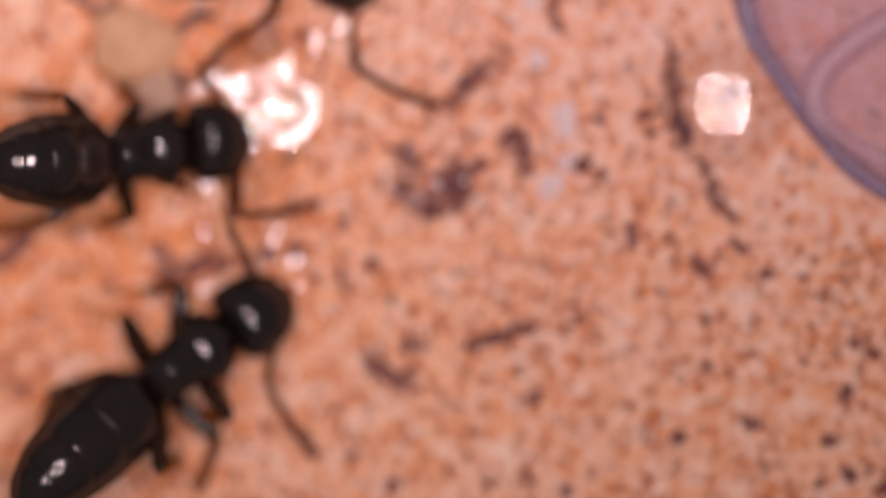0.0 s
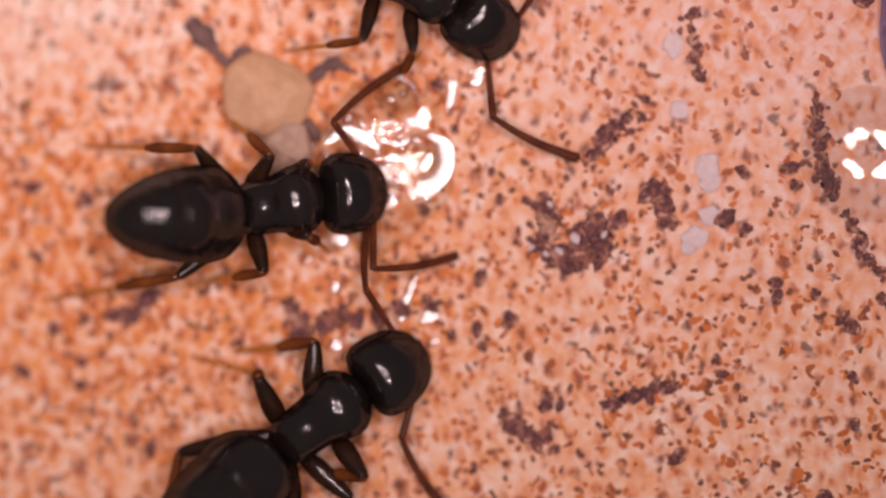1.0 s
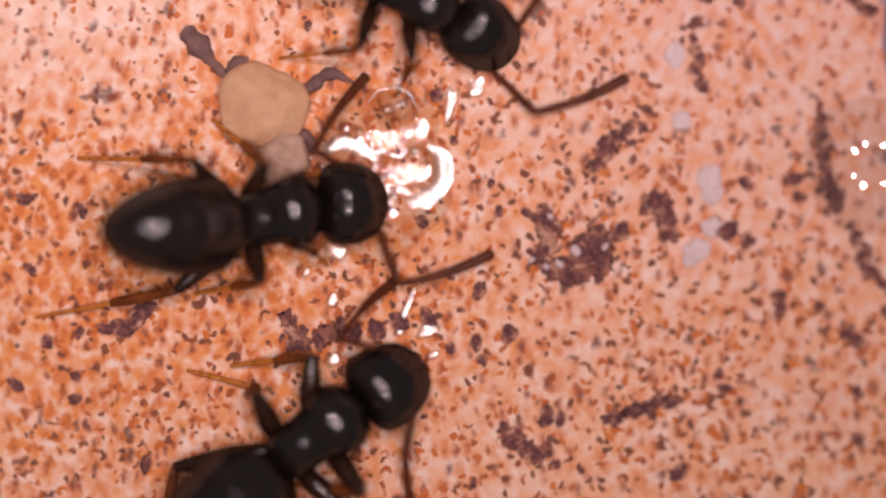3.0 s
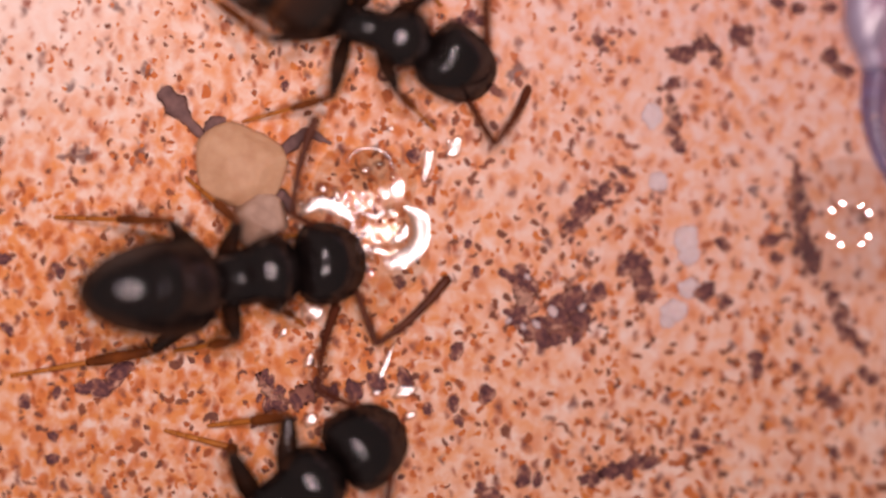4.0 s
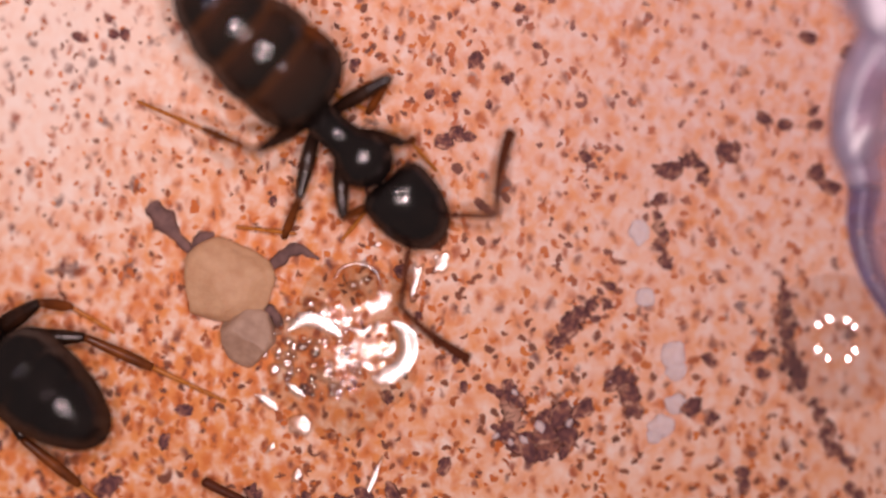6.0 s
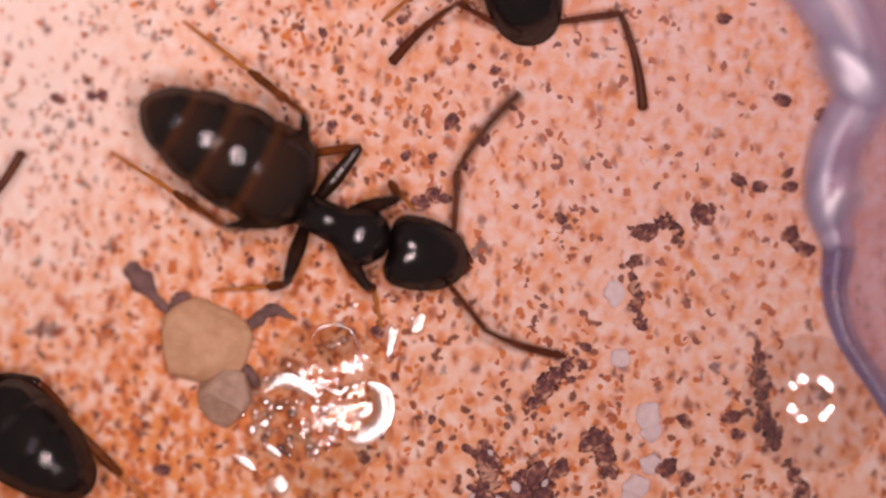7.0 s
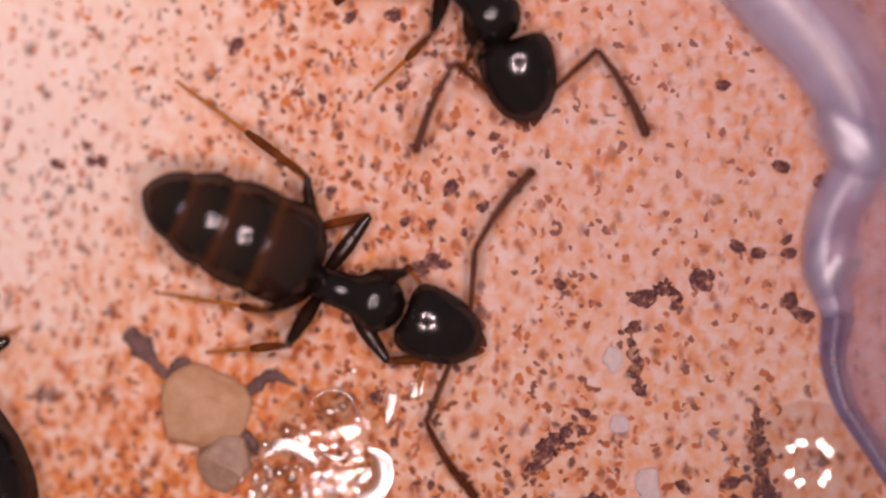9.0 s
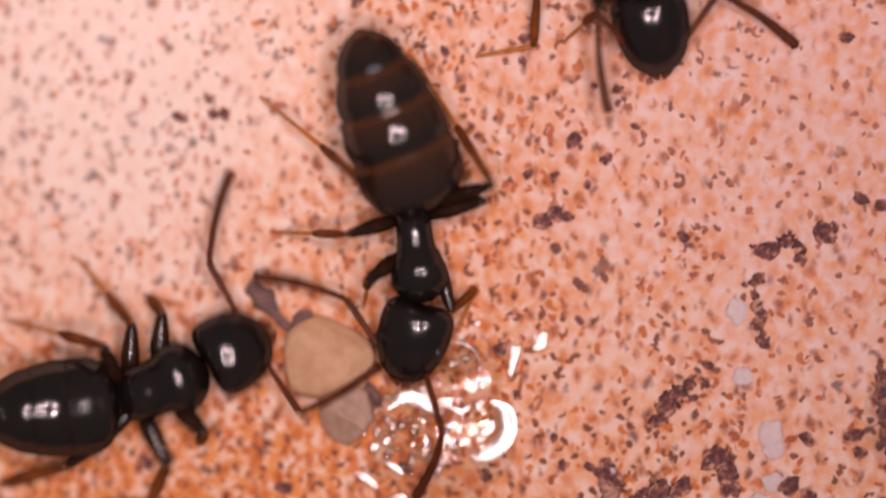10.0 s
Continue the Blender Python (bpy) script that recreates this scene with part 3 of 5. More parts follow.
    for row, hx, lf, lt in ((0, 0.0, 0.88, 1.15), (1, -0.36, 0.98, 1.62), (2, -0.48, 1.35, 2.55)):
        lf, lt = lf * leg, lt * leg * (reach if row < 2 else 1.0)
        for s in (1, -1):
            femur = part("leg", limb([(-0.02, 0, 0), (0.1, 0, 0), (0.4 * lf, 0, 0.01), (0.8 * lf, 0, 0), (lf, 0, 0)], [stout * r for r in (0.07, 0.085, 0.115, 0.085, 0.055)]), BROWN, root)
            bm = bmesh.new()
            m = 0.48 * lt
            tube(bm, [(0, 0, 0), (0.15 * lt, 0, 0), (0.36 * lt, 0, 0), (m, 0, 0)], [stout * r for r in (0.045, 0.06, 0.066, 0.045)], 9, 4)
            shin = part("tibia", bm, SHANK, femur)
            bm = bmesh.new()
            at, r = m, 0.030 * stout
            for share in (0.26, 0.10, 0.07, 0.05, 0.04):
                to = at + share * lt
                tube(bm, [(at, 0, 0), (at + 0.3 * (to - at), 0, 0), (to, 0, 0)], [r * 0.85, r, r * 0.9], 8, 2)
                at, r = to, r * 0.92
            tube(bm, [(m * 0.97, 0, -0.02), (m + 0.12, 0.02, -0.07)], [0.014, 0.004], 6, 2)
            for v in bm.verts:
                v.co.x -= m * MM
            k["legs"].append((row, s, Vector((hx * thorax, s * (0.30, 0.24, 0.22)[row] * width, 0.42)), lf, lt, femur, shin, part("tarsus", bm, TARSUS, femur, "amber jointed foot")))
    return k


ANTS = {
    "A": ant("small glossy black ant with amber-brown legs on the plate", 1.30, 0.87, 0.98, 1.14, 1.84, 1.35, False, 0.86, 14, waist=-0.02, stout=1.2, broad=0.6),
    "B": ant("glossy black ant standing by the syrup patch", 1.50, 0.90, 1.08, 1.16, 2.4, 1.38, False, cock=30, waist=-0.08, stout=1.35, reach=1.2, broad=0.4),
    "C": ant("large black ant with amber-banded swollen gaster drinking syrup", 1.40, 0.74, 1.16, 1.02, 2.54, 1.42, True, cock=13, aside=0.20),
    "D": ant("black ant with long feelers near the clear plastic rim", 1.36, 0.72, 1.20, 1.06, 2.6, 1.6, True),
    "E": ant("large dark ant with banded gaster hurrying past", 1.40, 0.78, 1.22, 1.08, 2.75, 1.74, True),
}


# ---- grains and litter ----
STRIP_1 = [
    (-6.75, -5.43, 0.14), (-6.63, -2.80, 0.12), (-6.55, -3.79, 0.12), (-6.31, -4.83, 0.12), (-5.90, -5.62, 0.11),
    (-5.90, -5.30, 0.10), (-5.84, -4.68, 0.11), (-5.82, -2.96, 0.14), (-5.46, -4.63, 0.14), (-5.36, 1.95, 0.12),
    (-5.23, -4.63, 0.18), (-4.99, -4.43, 0.22), (-4.95, 2.21, 0.08), (-4.90, -6.53, 0.14), (-4.87, 1.99, 0.12),
    (-4.83, -4.31, 0.12), (-4.71, 1.98, 0.10), (-4.15, -3.75, 0.12), (-3.87, -3.31, 0.14), (-2.82, -4.50, 0.10),
    (-2.81, 3.62, 0.14), (-2.61, -0.37, 0.10), (-2.14, -3.03, 0.10), (-1.94, -4.70, 0.14), (-1.63, -4.65, 0.16),
    (-1.57, 2.86, 0.10), (-1.45, 1.54, 0.10), (-1.31, -4.53, 0.20), (-1.17, 4.01, 0.11),
]
STRIP_2 = [
    (-0.99, -3.12, 0.11), (-0.91, -4.49, 0.18), (-0.79, -1.34, 0.14), (-0.73, -7.24, 0.13), (-0.59, -4.90, 0.10),
    (-0.56, 4.05, 0.13), (-0.56, -1.98, 0.08), (-0.47, 2.73, 0.08), (-0.44, 3.05, 0.11), (-0.39, 1.13, 0.11),
    (-0.28, -6.79, 0.11), (-0.24, -4.82, 0.14), (-0.19, 0.46, 0.14), (-0.19, -4.09, 0.14), (-0.16, -5.05, 0.10),
    (-0.07, -7.48, 0.14), (-0.03, 1.09, 0.08), (-0.03, -2.59, 0.08), (0.01, 0.57, 0.16), (0.09, -2.98, 0.10),
    (0.16, 0.53, 0.12), (0.24, 1.60, 0.13), (0.24, -4.68, 0.18), (0.28, -6.15, 0.18), (0.44, 0.97, 0.08),
    (0.47, -6.31, 0.16), (0.52, -7.90, 0.14), (0.54, 2.37, 0.08), (0.63, -6.39, 0.12), (0.68, -3.66, 0.18),
]
STRIP_3 = [
    (0.71, 1.34, 0.10), (0.75, -5.84, 0.16), (0.80, -3.14, 0.22), (0.87, -6.51, 0.12), (0.87, 2.33, 0.08),
    (0.95, -5.88, 0.12), (1.00, -3.85, 0.20), (1.12, 1.80, 0.08), (1.19, -3.42, 0.14), (1.23, -3.65, 0.20),
    (1.43, -3.38, 0.22), (1.43, -2.35, 0.11), (1.55, -3.65, 0.20), (1.55, -2.15, 0.18), (1.71, -1.96, 0.16),
    (1.73, -5.87, 0.14), (1.79, 0.25, 0.10), (1.87, -1.84, 0.12), (1.91, -7.85, 0.13), (1.97, -5.76, 0.10),
    (2.10, -1.80, 0.08), (2.14, -1.56, 0.10), (2.22, -2.86, 0.22), (2.28, -5.64, 0.13), (2.42, -3.10, 0.22),
    (2.50, -3.29, 0.12), (2.51, -7.76, 0.14), (2.52, -5.64, 0.13), (2.60, -6.62, 0.16),
]
# the row near x 4.6 stands for the water drop's shadowy edge
STRIP_4 = [
    (2.76, -5.95, 0.08), (2.81, -1.01, 0.08), (2.85, 0.05, 0.11), (2.85, -0.34, 0.10), (2.89, -0.85, 0.11),
    (2.93, -1.25, 0.11), (3.05, 0.05, 0.13), (3.05, -7.98, 0.13), (3.15, -5.24, 0.10), (3.23, -5.44, 0.10),
    (3.25, 0.17, 0.11), (3.28, -3.25, 0.20), (3.44, -0.06, 0.10), (3.52, -2.58, 0.14), (3.56, -3.41, 0.12),
    (3.76, 0.29, 0.18), (3.91, 0.37, 0.12), (3.99, -4.16, 0.11), (4.01, -4.34, 0.11), (4.08, 3.04, 0.11),
    (4.19, -2.54, 0.16), (4.27, -2.78, 0.13), (4.28, 0.78, 0.11), (4.54, -4.31, 0.11), (4.58, -1.72, 0.13),
    (4.58, -1.95, 0.12), (4.58, 0.68, 0.13), (4.60, -2.23, 0.13), (4.66, -2.50, 0.16), (4.66, -7.18, 0.16),
]
STRIP_5 = [
    (4.74, -2.82, 0.14), (4.89, 1.90, 0.14), (4.93, -4.66, 0.13), (4.97, 0.87, 0.10), (5.01, 0.01, 0.16),
    (5.01, 0.68, 0.11), (5.05, -3.33, 0.11), (5.07, -4.79, 0.13), (5.07, -5.49, 0.10), (5.10, -6.14, 0.10),
    (5.17, -3.56, 0.13), (5.21, -0.19, 0.18), (5.28, -3.80, 0.12), (5.44, -3.99, 0.10), (5.44, 1.67, 0.12),
    (5.48, -4.38, 0.11), (5.61, -4.47, 0.11), (5.73, -6.98, 0.16), (5.93, -4.81, 0.13), (6.47, -4.87, 0.10),
    (6.47, -6.06, 0.08), (6.71, -7.83, 0.11), (6.83, -7.21, 0.14), (7.08, -4.92, 0.10), (7.08, -6.55, 0.16),
    (7.12, -7.70, 0.14), (7.20, -5.81, 0.16), (7.41, -7.66, 0.10), (7.45, -5.97, 0.14), (7.61, -7.90, 0.14),
]

GRAIN_SHAPES = [finish(lump(s, 0.34, 3), SOIL) for s in range(1, 8)]
for strip in (STRIP_1, STRIP_2, STRIP_3, STRIP_4, STRIP_5):
    for x, y, r in strip:
        ob = new("soil_grain", random.choice(GRAIN_SHAPES))
        ob.matrix_world = pose(x * MM, y * MM, r * 0.12 * MM, 0, 0, random.uniform(0, 360)) @ Matrix.Diagonal((r * random.uniform(0.65, 1.0), r * random.uniform(0.5, 0.8), r * 0.22, 1))
        tagged(ob, "dark purple-brown soil grain stuck to the plate", "soil grain", group="soil grains on the plate")

WHITE_SHAPES = [finish(lump(s, 0.16, 3), CHALK) for s in (11, 12, 13)]
for x, y, r in ((2.55, -0.81, 0.15), (2.63, -1.72, 0.13), (3.02, -2.52, 0.17), (3.06, -2.75, 0.13), (3.06, -3.21, 0.14), (2.85, -3.52, 0.16), (2.75, -3.66, 0.10)):
    ob = new("white_grain", random.choice(WHITE_SHAPES))
    ob.matrix_world = pose(x * MM, y * MM, -r * 0.05 * MM, 0, 0, random.uniform(0, 360)) @ Matrix.Diagonal((r, r * 1.15, r * 0.22, 1))
    tagged(ob, "small white chalky grain on the plate", "grain", group="white grains on the plate")


def faceted(seed, flat, material, cuts):
    """A worn sand grain: a ball planed on several sides."""
    bm = bmesh.new()
    bmesh.ops.create_icosphere(bm, subdivisions=4, radius=1.0)
    rnd = random.Random(seed)
    for _ in range(cuts):
        nrm = Vector((rnd.uniform(-1, 1), rnd.uniform(-1, 1), rnd.uniform(-0.4, 1))).normalized()
        d = rnd.uniform(0.62, 0.86)
        for v in bm.verts:
            over = v.co.dot(nrm) - d
            if over > 0:
                v.co -= nrm * over * 0.92
    for v in bm.verts:
        v.co *= (1 + 0.05 * noise.noise(v.co * 3 + Vector((seed, 0, 0)))) * MM
        v.co.z *= flat
    return finish(bm, material)


grain = new("sand_grain", faceted(4, 0.34, SAND, 13))
grain.matrix_world = pose(-3.26 * MM, -1.55 * MM, 0.17 * MM, 0, 0, 20) @ Matrix.Diagonal((0.72, 0.68, 0.63, 1))
tagged(grain, "large smooth beige sand grain lying on the plate", "sand grain")
grain = new("sand_grain", faceted(9, 0.6, GREY_SAND, 12))
grain.matrix_world = pose(-2.92 * MM, -2.28 * MM, 0.12 * MM, 0, 0, 60) @ Matrix.Diagonal((0.42, 0.46, 0.36, 1))
tagged(grain, "small greyish angular sand grain beside the beige one", "sand grain")


def shred(points, radii, label, material=None, rag=0.5):
    """A flat ragged scrap along a line, broken at its edges."""
    bm = bmesh.new()
    way = spline([(*p, r) for p, r in zip(points, radii)], 14)
    seed = points[0][0] * 5
    tube(bm, [tuple(p[:3]) for p in way], [max(0.012, p[3] * 0.95 * (0.9 - 0.1 * rag + 0.7 * rag * noise.noise((i * 0.17, seed, 3.0)))) for i, p in enumerate(way)], 8, 1)
    for v in bm.verts:
        v.co += Vector((noise.noise(v.co * 5000), noise.noise(v.co * 5000 + Vector((5, 0, 0))), 0)) * 0.045 * MM
        v.co.z *= 0.4
    return tagged(part("litter_shred", bm, material or LITTER), label, "litter", group="litter on the plate")


def streak(points, radii, label):
    """Soil smeared in a line: small flat clods run together."""
    rnd = random.Random(int(abs(points[0][0]) * 977 + abs(points[0][1]) * 131))
    ox, oy, _ = points[0]
    thing = tagged(new("soil_streak"), label, "soil", group="soil streaks on the plate")
    thing.location = (ox * MM, oy * MM, 0)
    way = spline([(*p, r) for p, r in zip(points, radii)], 16)
    bm = tube(bmesh.new(), [(p[0] - ox, p[1] - oy, 0.0) for p in way], [max(0.012, p[3] * (0.50 + 0.85 * noise.noise((i * 0.31, ox, oy)))) for i, p in enumerate(way)], 10, 1)
    for v in bm.verts:
        edge = Vector((noise.noise(v.co * 9000), noise.noise(v.co * 9000 + Vector((5, 0, 0))), 0)) * 0.09 + Vector((noise.noise(v.co * 24000), noise.noise(v.co * 24000 + Vector((5, 0, 0))), 0)) * 0.05
        v.co += edge * MM
        v.co.z = v.co.z * 0.12 + 0.012 * MM
    part("smear", bm, SOIL, thing)
    for x, y, z, r in spline([(*p, r) for p, r in zip(points, radii)], 4):
        size = max(0.035, r * rnd.choice((0.25, 0.4, 0.65, 0.95)))
        clod = new("clod", rnd.choice(GRAIN_SHAPES))
        clod.parent = thing
        clod.matrix_basis = pose((x - ox + rnd.gauss(0, 0.7) * r) * MM, (y - oy + rnd.gauss(0, 0.7) * r) * MM, 0.004 * MM, 0, 0, rnd.uniform(0, 360)) @ Matrix.Diagonal((size, size * rnd.uniform(0.45, 0.85), size * rnd.uniform(0.07, 0.11) + 0.012, 1))
    return thing


shred([(-4.32, -0.44, 0.08), (-4.18, -0.6, 0.09), (-4.02, -0.8, 0.07), (-3.84, -1.0, 0.05), (-3.6, -1.2, 0.04)], [0.15, 0.20, 0.13, 0.09, 0.03], "grey-brown forked litter shred beside the sand grain")
shred([(-3.72, -1.02, 0.05), (-3.6, -0.92, 0.07), (-3.45, -0.84, 0.04)], [0.08, 0.15, 0.05], "dark curled litter shred beside the sand grain")
shred([(-2.72, -1.35, 0.1), (-2.45, -1.15, 0.1), (-2.2, -1.05, 0.08), (-1.95, -1.2, 0.06)], [0.05, 0.09, 0.08, 0.03], "thin dark curved shred at the syrup patch")
shred([(-2.75, -2.0, 0.12), (-2.62, -1.92, 0.14), (-2.5, -2.1, 0.1)], [0.05, 0.1, 0.05], "dark crumb between sand grain and syrup")


# shadowy edge of the water drop, built here as a soil streak
streak([(4.56, -1.52, 0.05), (4.59, -1.95, 0.05), (4.64, -2.42, 0.05), (4.71, -2.70, 0.05), (4.79, -2.93, 0.05)], [0.04, 0.1, 0.12, 0.13, 0.05], "dark brown ragged streak of soil on the plate")
streak([(4.95, -3.17, 0.05), (5.13, -3.48, 0.05), (5.26, -3.77, 0.05), (5.49, -4.11, 0.05)], [0.04, 0.11, 0.11, 0.03], "dark brown ragged streak of soil on the plate")
streak([(2.80, 0.03, 0.05), (3.05, 0.08, 0.05), (3.26, 0.23, 0.05), (3.43, 0.08, 0.05), (3.47, -0.14, 0.05)], [0.06, 0.12, 0.08, 0.07, 0.05], "dark brown ragged streak of soil on the plate")
streak([(2.80, -0.36, 0.05), (2.86, -0.93, 0.05), (2.93, -1.28, 0.05)], [0.07, 0.08, 0.07], "dark brown ragged streak of soil on the plate")
streak([(1.39, -2.39, 0.05), (1.59, -2.11, 0.05), (1.75, -1.94, 0.05), (1.93, -1.80, 0.05)], [0.06, 0.14, 0.13, 0.06], "dark brown ragged streak of soil on the plate")
streak([(2.20, -2.74, 0.05), (2.32, -3.00, 0.05), (2.51, -3.29, 0.05)], [0.1, 0.15, 0.06], "dark brown ragged streak of soil on the plate")
streak([(1.55, -5.91, 0.05), (1.85, -5.79, 0.05), (2.25, -5.69, 0.05), (2.56, -5.56, 0.05)], [0.08, 0.11, 0.1, 0.08], "dark brown ragged streak of soil on the plate")
streak([(0.12, -6.00, 0.05), (0.31, -6.19, 0.05), (0.59, -6.35, 0.05), (0.87, -6.15, 0.05)], [0.06, 0.12, 0.09, 0.05], "dark brown ragged streak of soil on the plate")
# second streak for the same dark edge of the drop
streak([(4.55, -1.69, 0.05), (4.60, -2.17, 0.05), (4.63, -2.65, 0.05)], [0.05, 0.09, 0.06], "dark brown ragged streak of soil on the plate")


streak([(0.66, -3.04, 0.05), (0.74, -3.28, 0.05), (0.83, -3.55, 0.05)], [0.16, 0.2, 0.16], "dark clump of moist soil with pale inclusions")
streak([(0.74, -3.55, 0.05), (0.93, -3.83, 0.05), (1.29, -3.82, 0.05), (1.53, -3.77, 0.05)], [0.12, 0.16, 0.15, 0.1], "dark clump of moist soil with pale inclusions")
streak([(1.21, -3.48, 0.05), (1.45, -3.32, 0.05), (1.64, -3.52, 0.05), (1.61, -3.79, 0.05)], [0.12, 0.18, 0.15, 0.1], "dark clump of moist soil with pale inclusions")

streak([(-2.92, -4.40, 0.05), (-2.85, -4.66, 0.05), (-2.62, -4.80, 0.05), (-2.30, -4.68, 0.05), (-2.02, -4.60, 0.05)], [0.08, 0.10, 0.14, 0.13, 0.08], "dark brown smear of soil beside the syrup drops")

for x, y, r in ((0.82, -3.07, 0.09), (1.16, -3.53, 0.12), (0.93, -3.71, 0.09), (0.75, -3.75, 0.07), (1.57, -3.48, 0.08), (2.16, -2.87, 0.06), (0.54, -3.66, 0.07)):
    ob = new("pale_grain", random.choice(WHITE_SHAPES))
    ob.matrix_world = pose(x * MM, y * MM, 0.045 * MM, 0, 0, random.uniform(0, 360)) @ Matrix.Diagonal((r * 0.5, r * 0.8, r * 0.3, 1))
    tagged(ob, "tiny pale grain set in the dark soil", "grain", group="pale grains in the soil")


def speck_paint():
    """Rust, red-brown and purple-brown pigment, one tone to each fleck."""
    n = Nodes("fleck_pigment")
    island = n.tree.nodes.new("ShaderNodeNewGeometry").outputs["Random Per Island"]
    tone = n.ramp(island, (0.0, (0.66, 0.20, 0.045)), (0.38, (0.54, 0.125, 0.030)), (0.56, (0.31, 0.070, 0.026)), (0.72, (0.14, 0.042, 0.035)), (1.0, (0.065, 0.028, 0.038)))
    # greyer and more purple towards the plastic rim
    apart = n.node("ShaderNodeVectorMath")
    apart.operation = "DISTANCE"
    n.link(n.place, apart.inputs[0])
    apart.inputs[1].default_value = (4.5, 2.5, 0.0)
    tone = n.mix(n.ramp(n.math("MULTIPLY", apart.outputs["Value"], 0.1), (0.15, 0.6), (0.65, 0.0)), tone, (0.34, 0.17, 0.185))
    n.set(Base_Color=n.mix(n.math("MULTIPLY", n.noise(14.0, 2.0), 0.36), tone, (0.70, 0.30, 0.13)), Roughness=0.75, Specular_IOR_Level=0.15)
    return n.mat


def flecks():
    """Thousands of tiny curled and dabbed flecks of pigment baked into the plate."""
    rnd = random.Random(11)
    verts, faces = [], []
    for _ in range(9600):
        x, y = rnd.uniform(-9.2, 8.2), rnd.uniform(-9.0, 5.4)
        if x > 4.9 and y > -4.4:
            continue
        rim = math.hypot(x - 4.5, y - 2.5)
        pale = math.hypot(x + 6.6, y - 2.6)
        crowd = min(1.0, 0.18 + rim / 7.5) * (0.62 + 0.7 * noise.noise((x * 0.8, y * 0.8, 9)))
        if pale < 4.5:
            crowd *= 0.55 + 0.45 * pale / 4.5
        if rnd.random() > crowd:
            continue
        small = 0.95 if pale < 4.0 else 1.3
        thick = small * rnd.uniform(0.026, 0.052) * (1.5 if rnd.random() < 0.12 else 1.0)
        turn = rnd.uniform(0, 6.28)
        if rnd.random() < 0.09:
            bend, sweep, n = small * rnd.uniform(0.040, 0.065), rnd.uniform(1.5, 4.0), 6
        else:
            bend, sweep, n = rnd.uniform(0.05, 0.14), 0.0, 4
            sweep = small * rnd.uniform(0.04, 0.11) / bend
        base = len(verts)
        z = 0.05 * noise.noise((x * 0.9, y * 0.9, 0)) + 0.035 * noise.noise((x * 3.1, y * 3.1, 4)) - 0.03
        for k in range(n + 1):
            u = k / n
            a = turn + sweep * (u - 0.5)
            wide = thick * (0.35 + 0.9 * math.sin(math.pi * (0.12 + 0.76 * u))) * rnd.uniform(0.75, 1.25)
            for off, up in ((-wide, -0.012), (0.0, 0.011), (wide, -0.012)):
                r = bend + off
                verts.append(((x + r * math.cos(a) - bend * math.cos(turn)) * MM, (y + r * math.sin(a) - bend * math.sin(turn)) * MM, (z + up) * MM))
        for k in range(n):
            for j in (0, 1):
                p = base + 3 * k + j
                faces.append((p, p + 3, p + 4, p + 1))
    me = bpy.data.meshes.new("flecks")
    me.from_pydata(verts, [], faces)
    me.polygons.foreach_set("use_smooth", [True] * len(faces))
    me.materials.append(speck_paint())
    me.update()
    return tagged(new("flecks", me), "countless tiny rust and purple-brown flecks baked into the plate", "flecks", kind="stuff")


flecks()


# ---- what moves ----
def aim(start, way, up=(0, 0, 1)):
    """A pose at start whose x axis runs along way."""
    x = Vector(way).normalized()
    y = Vector(up).cross(x).normalized()
    m = Matrix((x, y, x.cross(y))).transposed().to_4x4()
    return Matrix.Translation(Vector(start) * MM) @ m


def between(rows, t):
    """Where a leg's knee and toe stand at t, or nothing where the rows leave a long gap."""
    if not rows:
        return None
    if t <= rows[0][0]:
        return rows[0][1:]
    for p, q in zip(rows, rows[1:]):
        if t <= q[0] + 1e-6:
            if q[0] - p[0] > 4.4 and q[1:] != p[1:]:
                return q[1:] if q[0] - t < 0.03 else None
            u = (t - p[0]) / (q[0] - p[0])
            return [x + (y - x) * u for x, y in zip(p[1:], q[1:])]
    return rows[-1][1:] if rows[-1][0] > 9 else None


def shank(knee, toe, one, two):
    """Ankle and toe of a shin and a foot of those lengths: the ankle sinks as far as the plate allows, then turns aside."""
    way = toe - knee
    if way.length > 0.995 * (one + two):
        low = min(knee.z - toe.z, 0.95 * (one + two))
        flat = Vector((way.x, way.y, 0)).normalized() * math.sqrt((0.995 * (one + two)) ** 2 - low * low)
        way = flat - Vector((0, 0, low))
    if way.length < 1.1 * abs(one - two) + 0.3:
        way = way.normalized() * (1.1 * abs(one - two) + 0.3)
    n = way.length
    along = (one * one - two * two + n * n) / (2 * n)
    bulge = math.sqrt(max(one * one - along * along, 0.0))
    axis = way / n
    down = Vector((0, 0, -1)) - axis * (-axis.z)
    down = down.normalized() if down.length > 1e-3 else Vector((1, 0, 0))
    across = axis.cross(down)
    for step in range(13):
        turn = step * math.pi / 12
        ankle = knee + axis * along + (down * math.cos(turn) + across * math.sin(turn)) * bulge
        if ankle.z > 0.09:
            break
    return ankle, knee + way


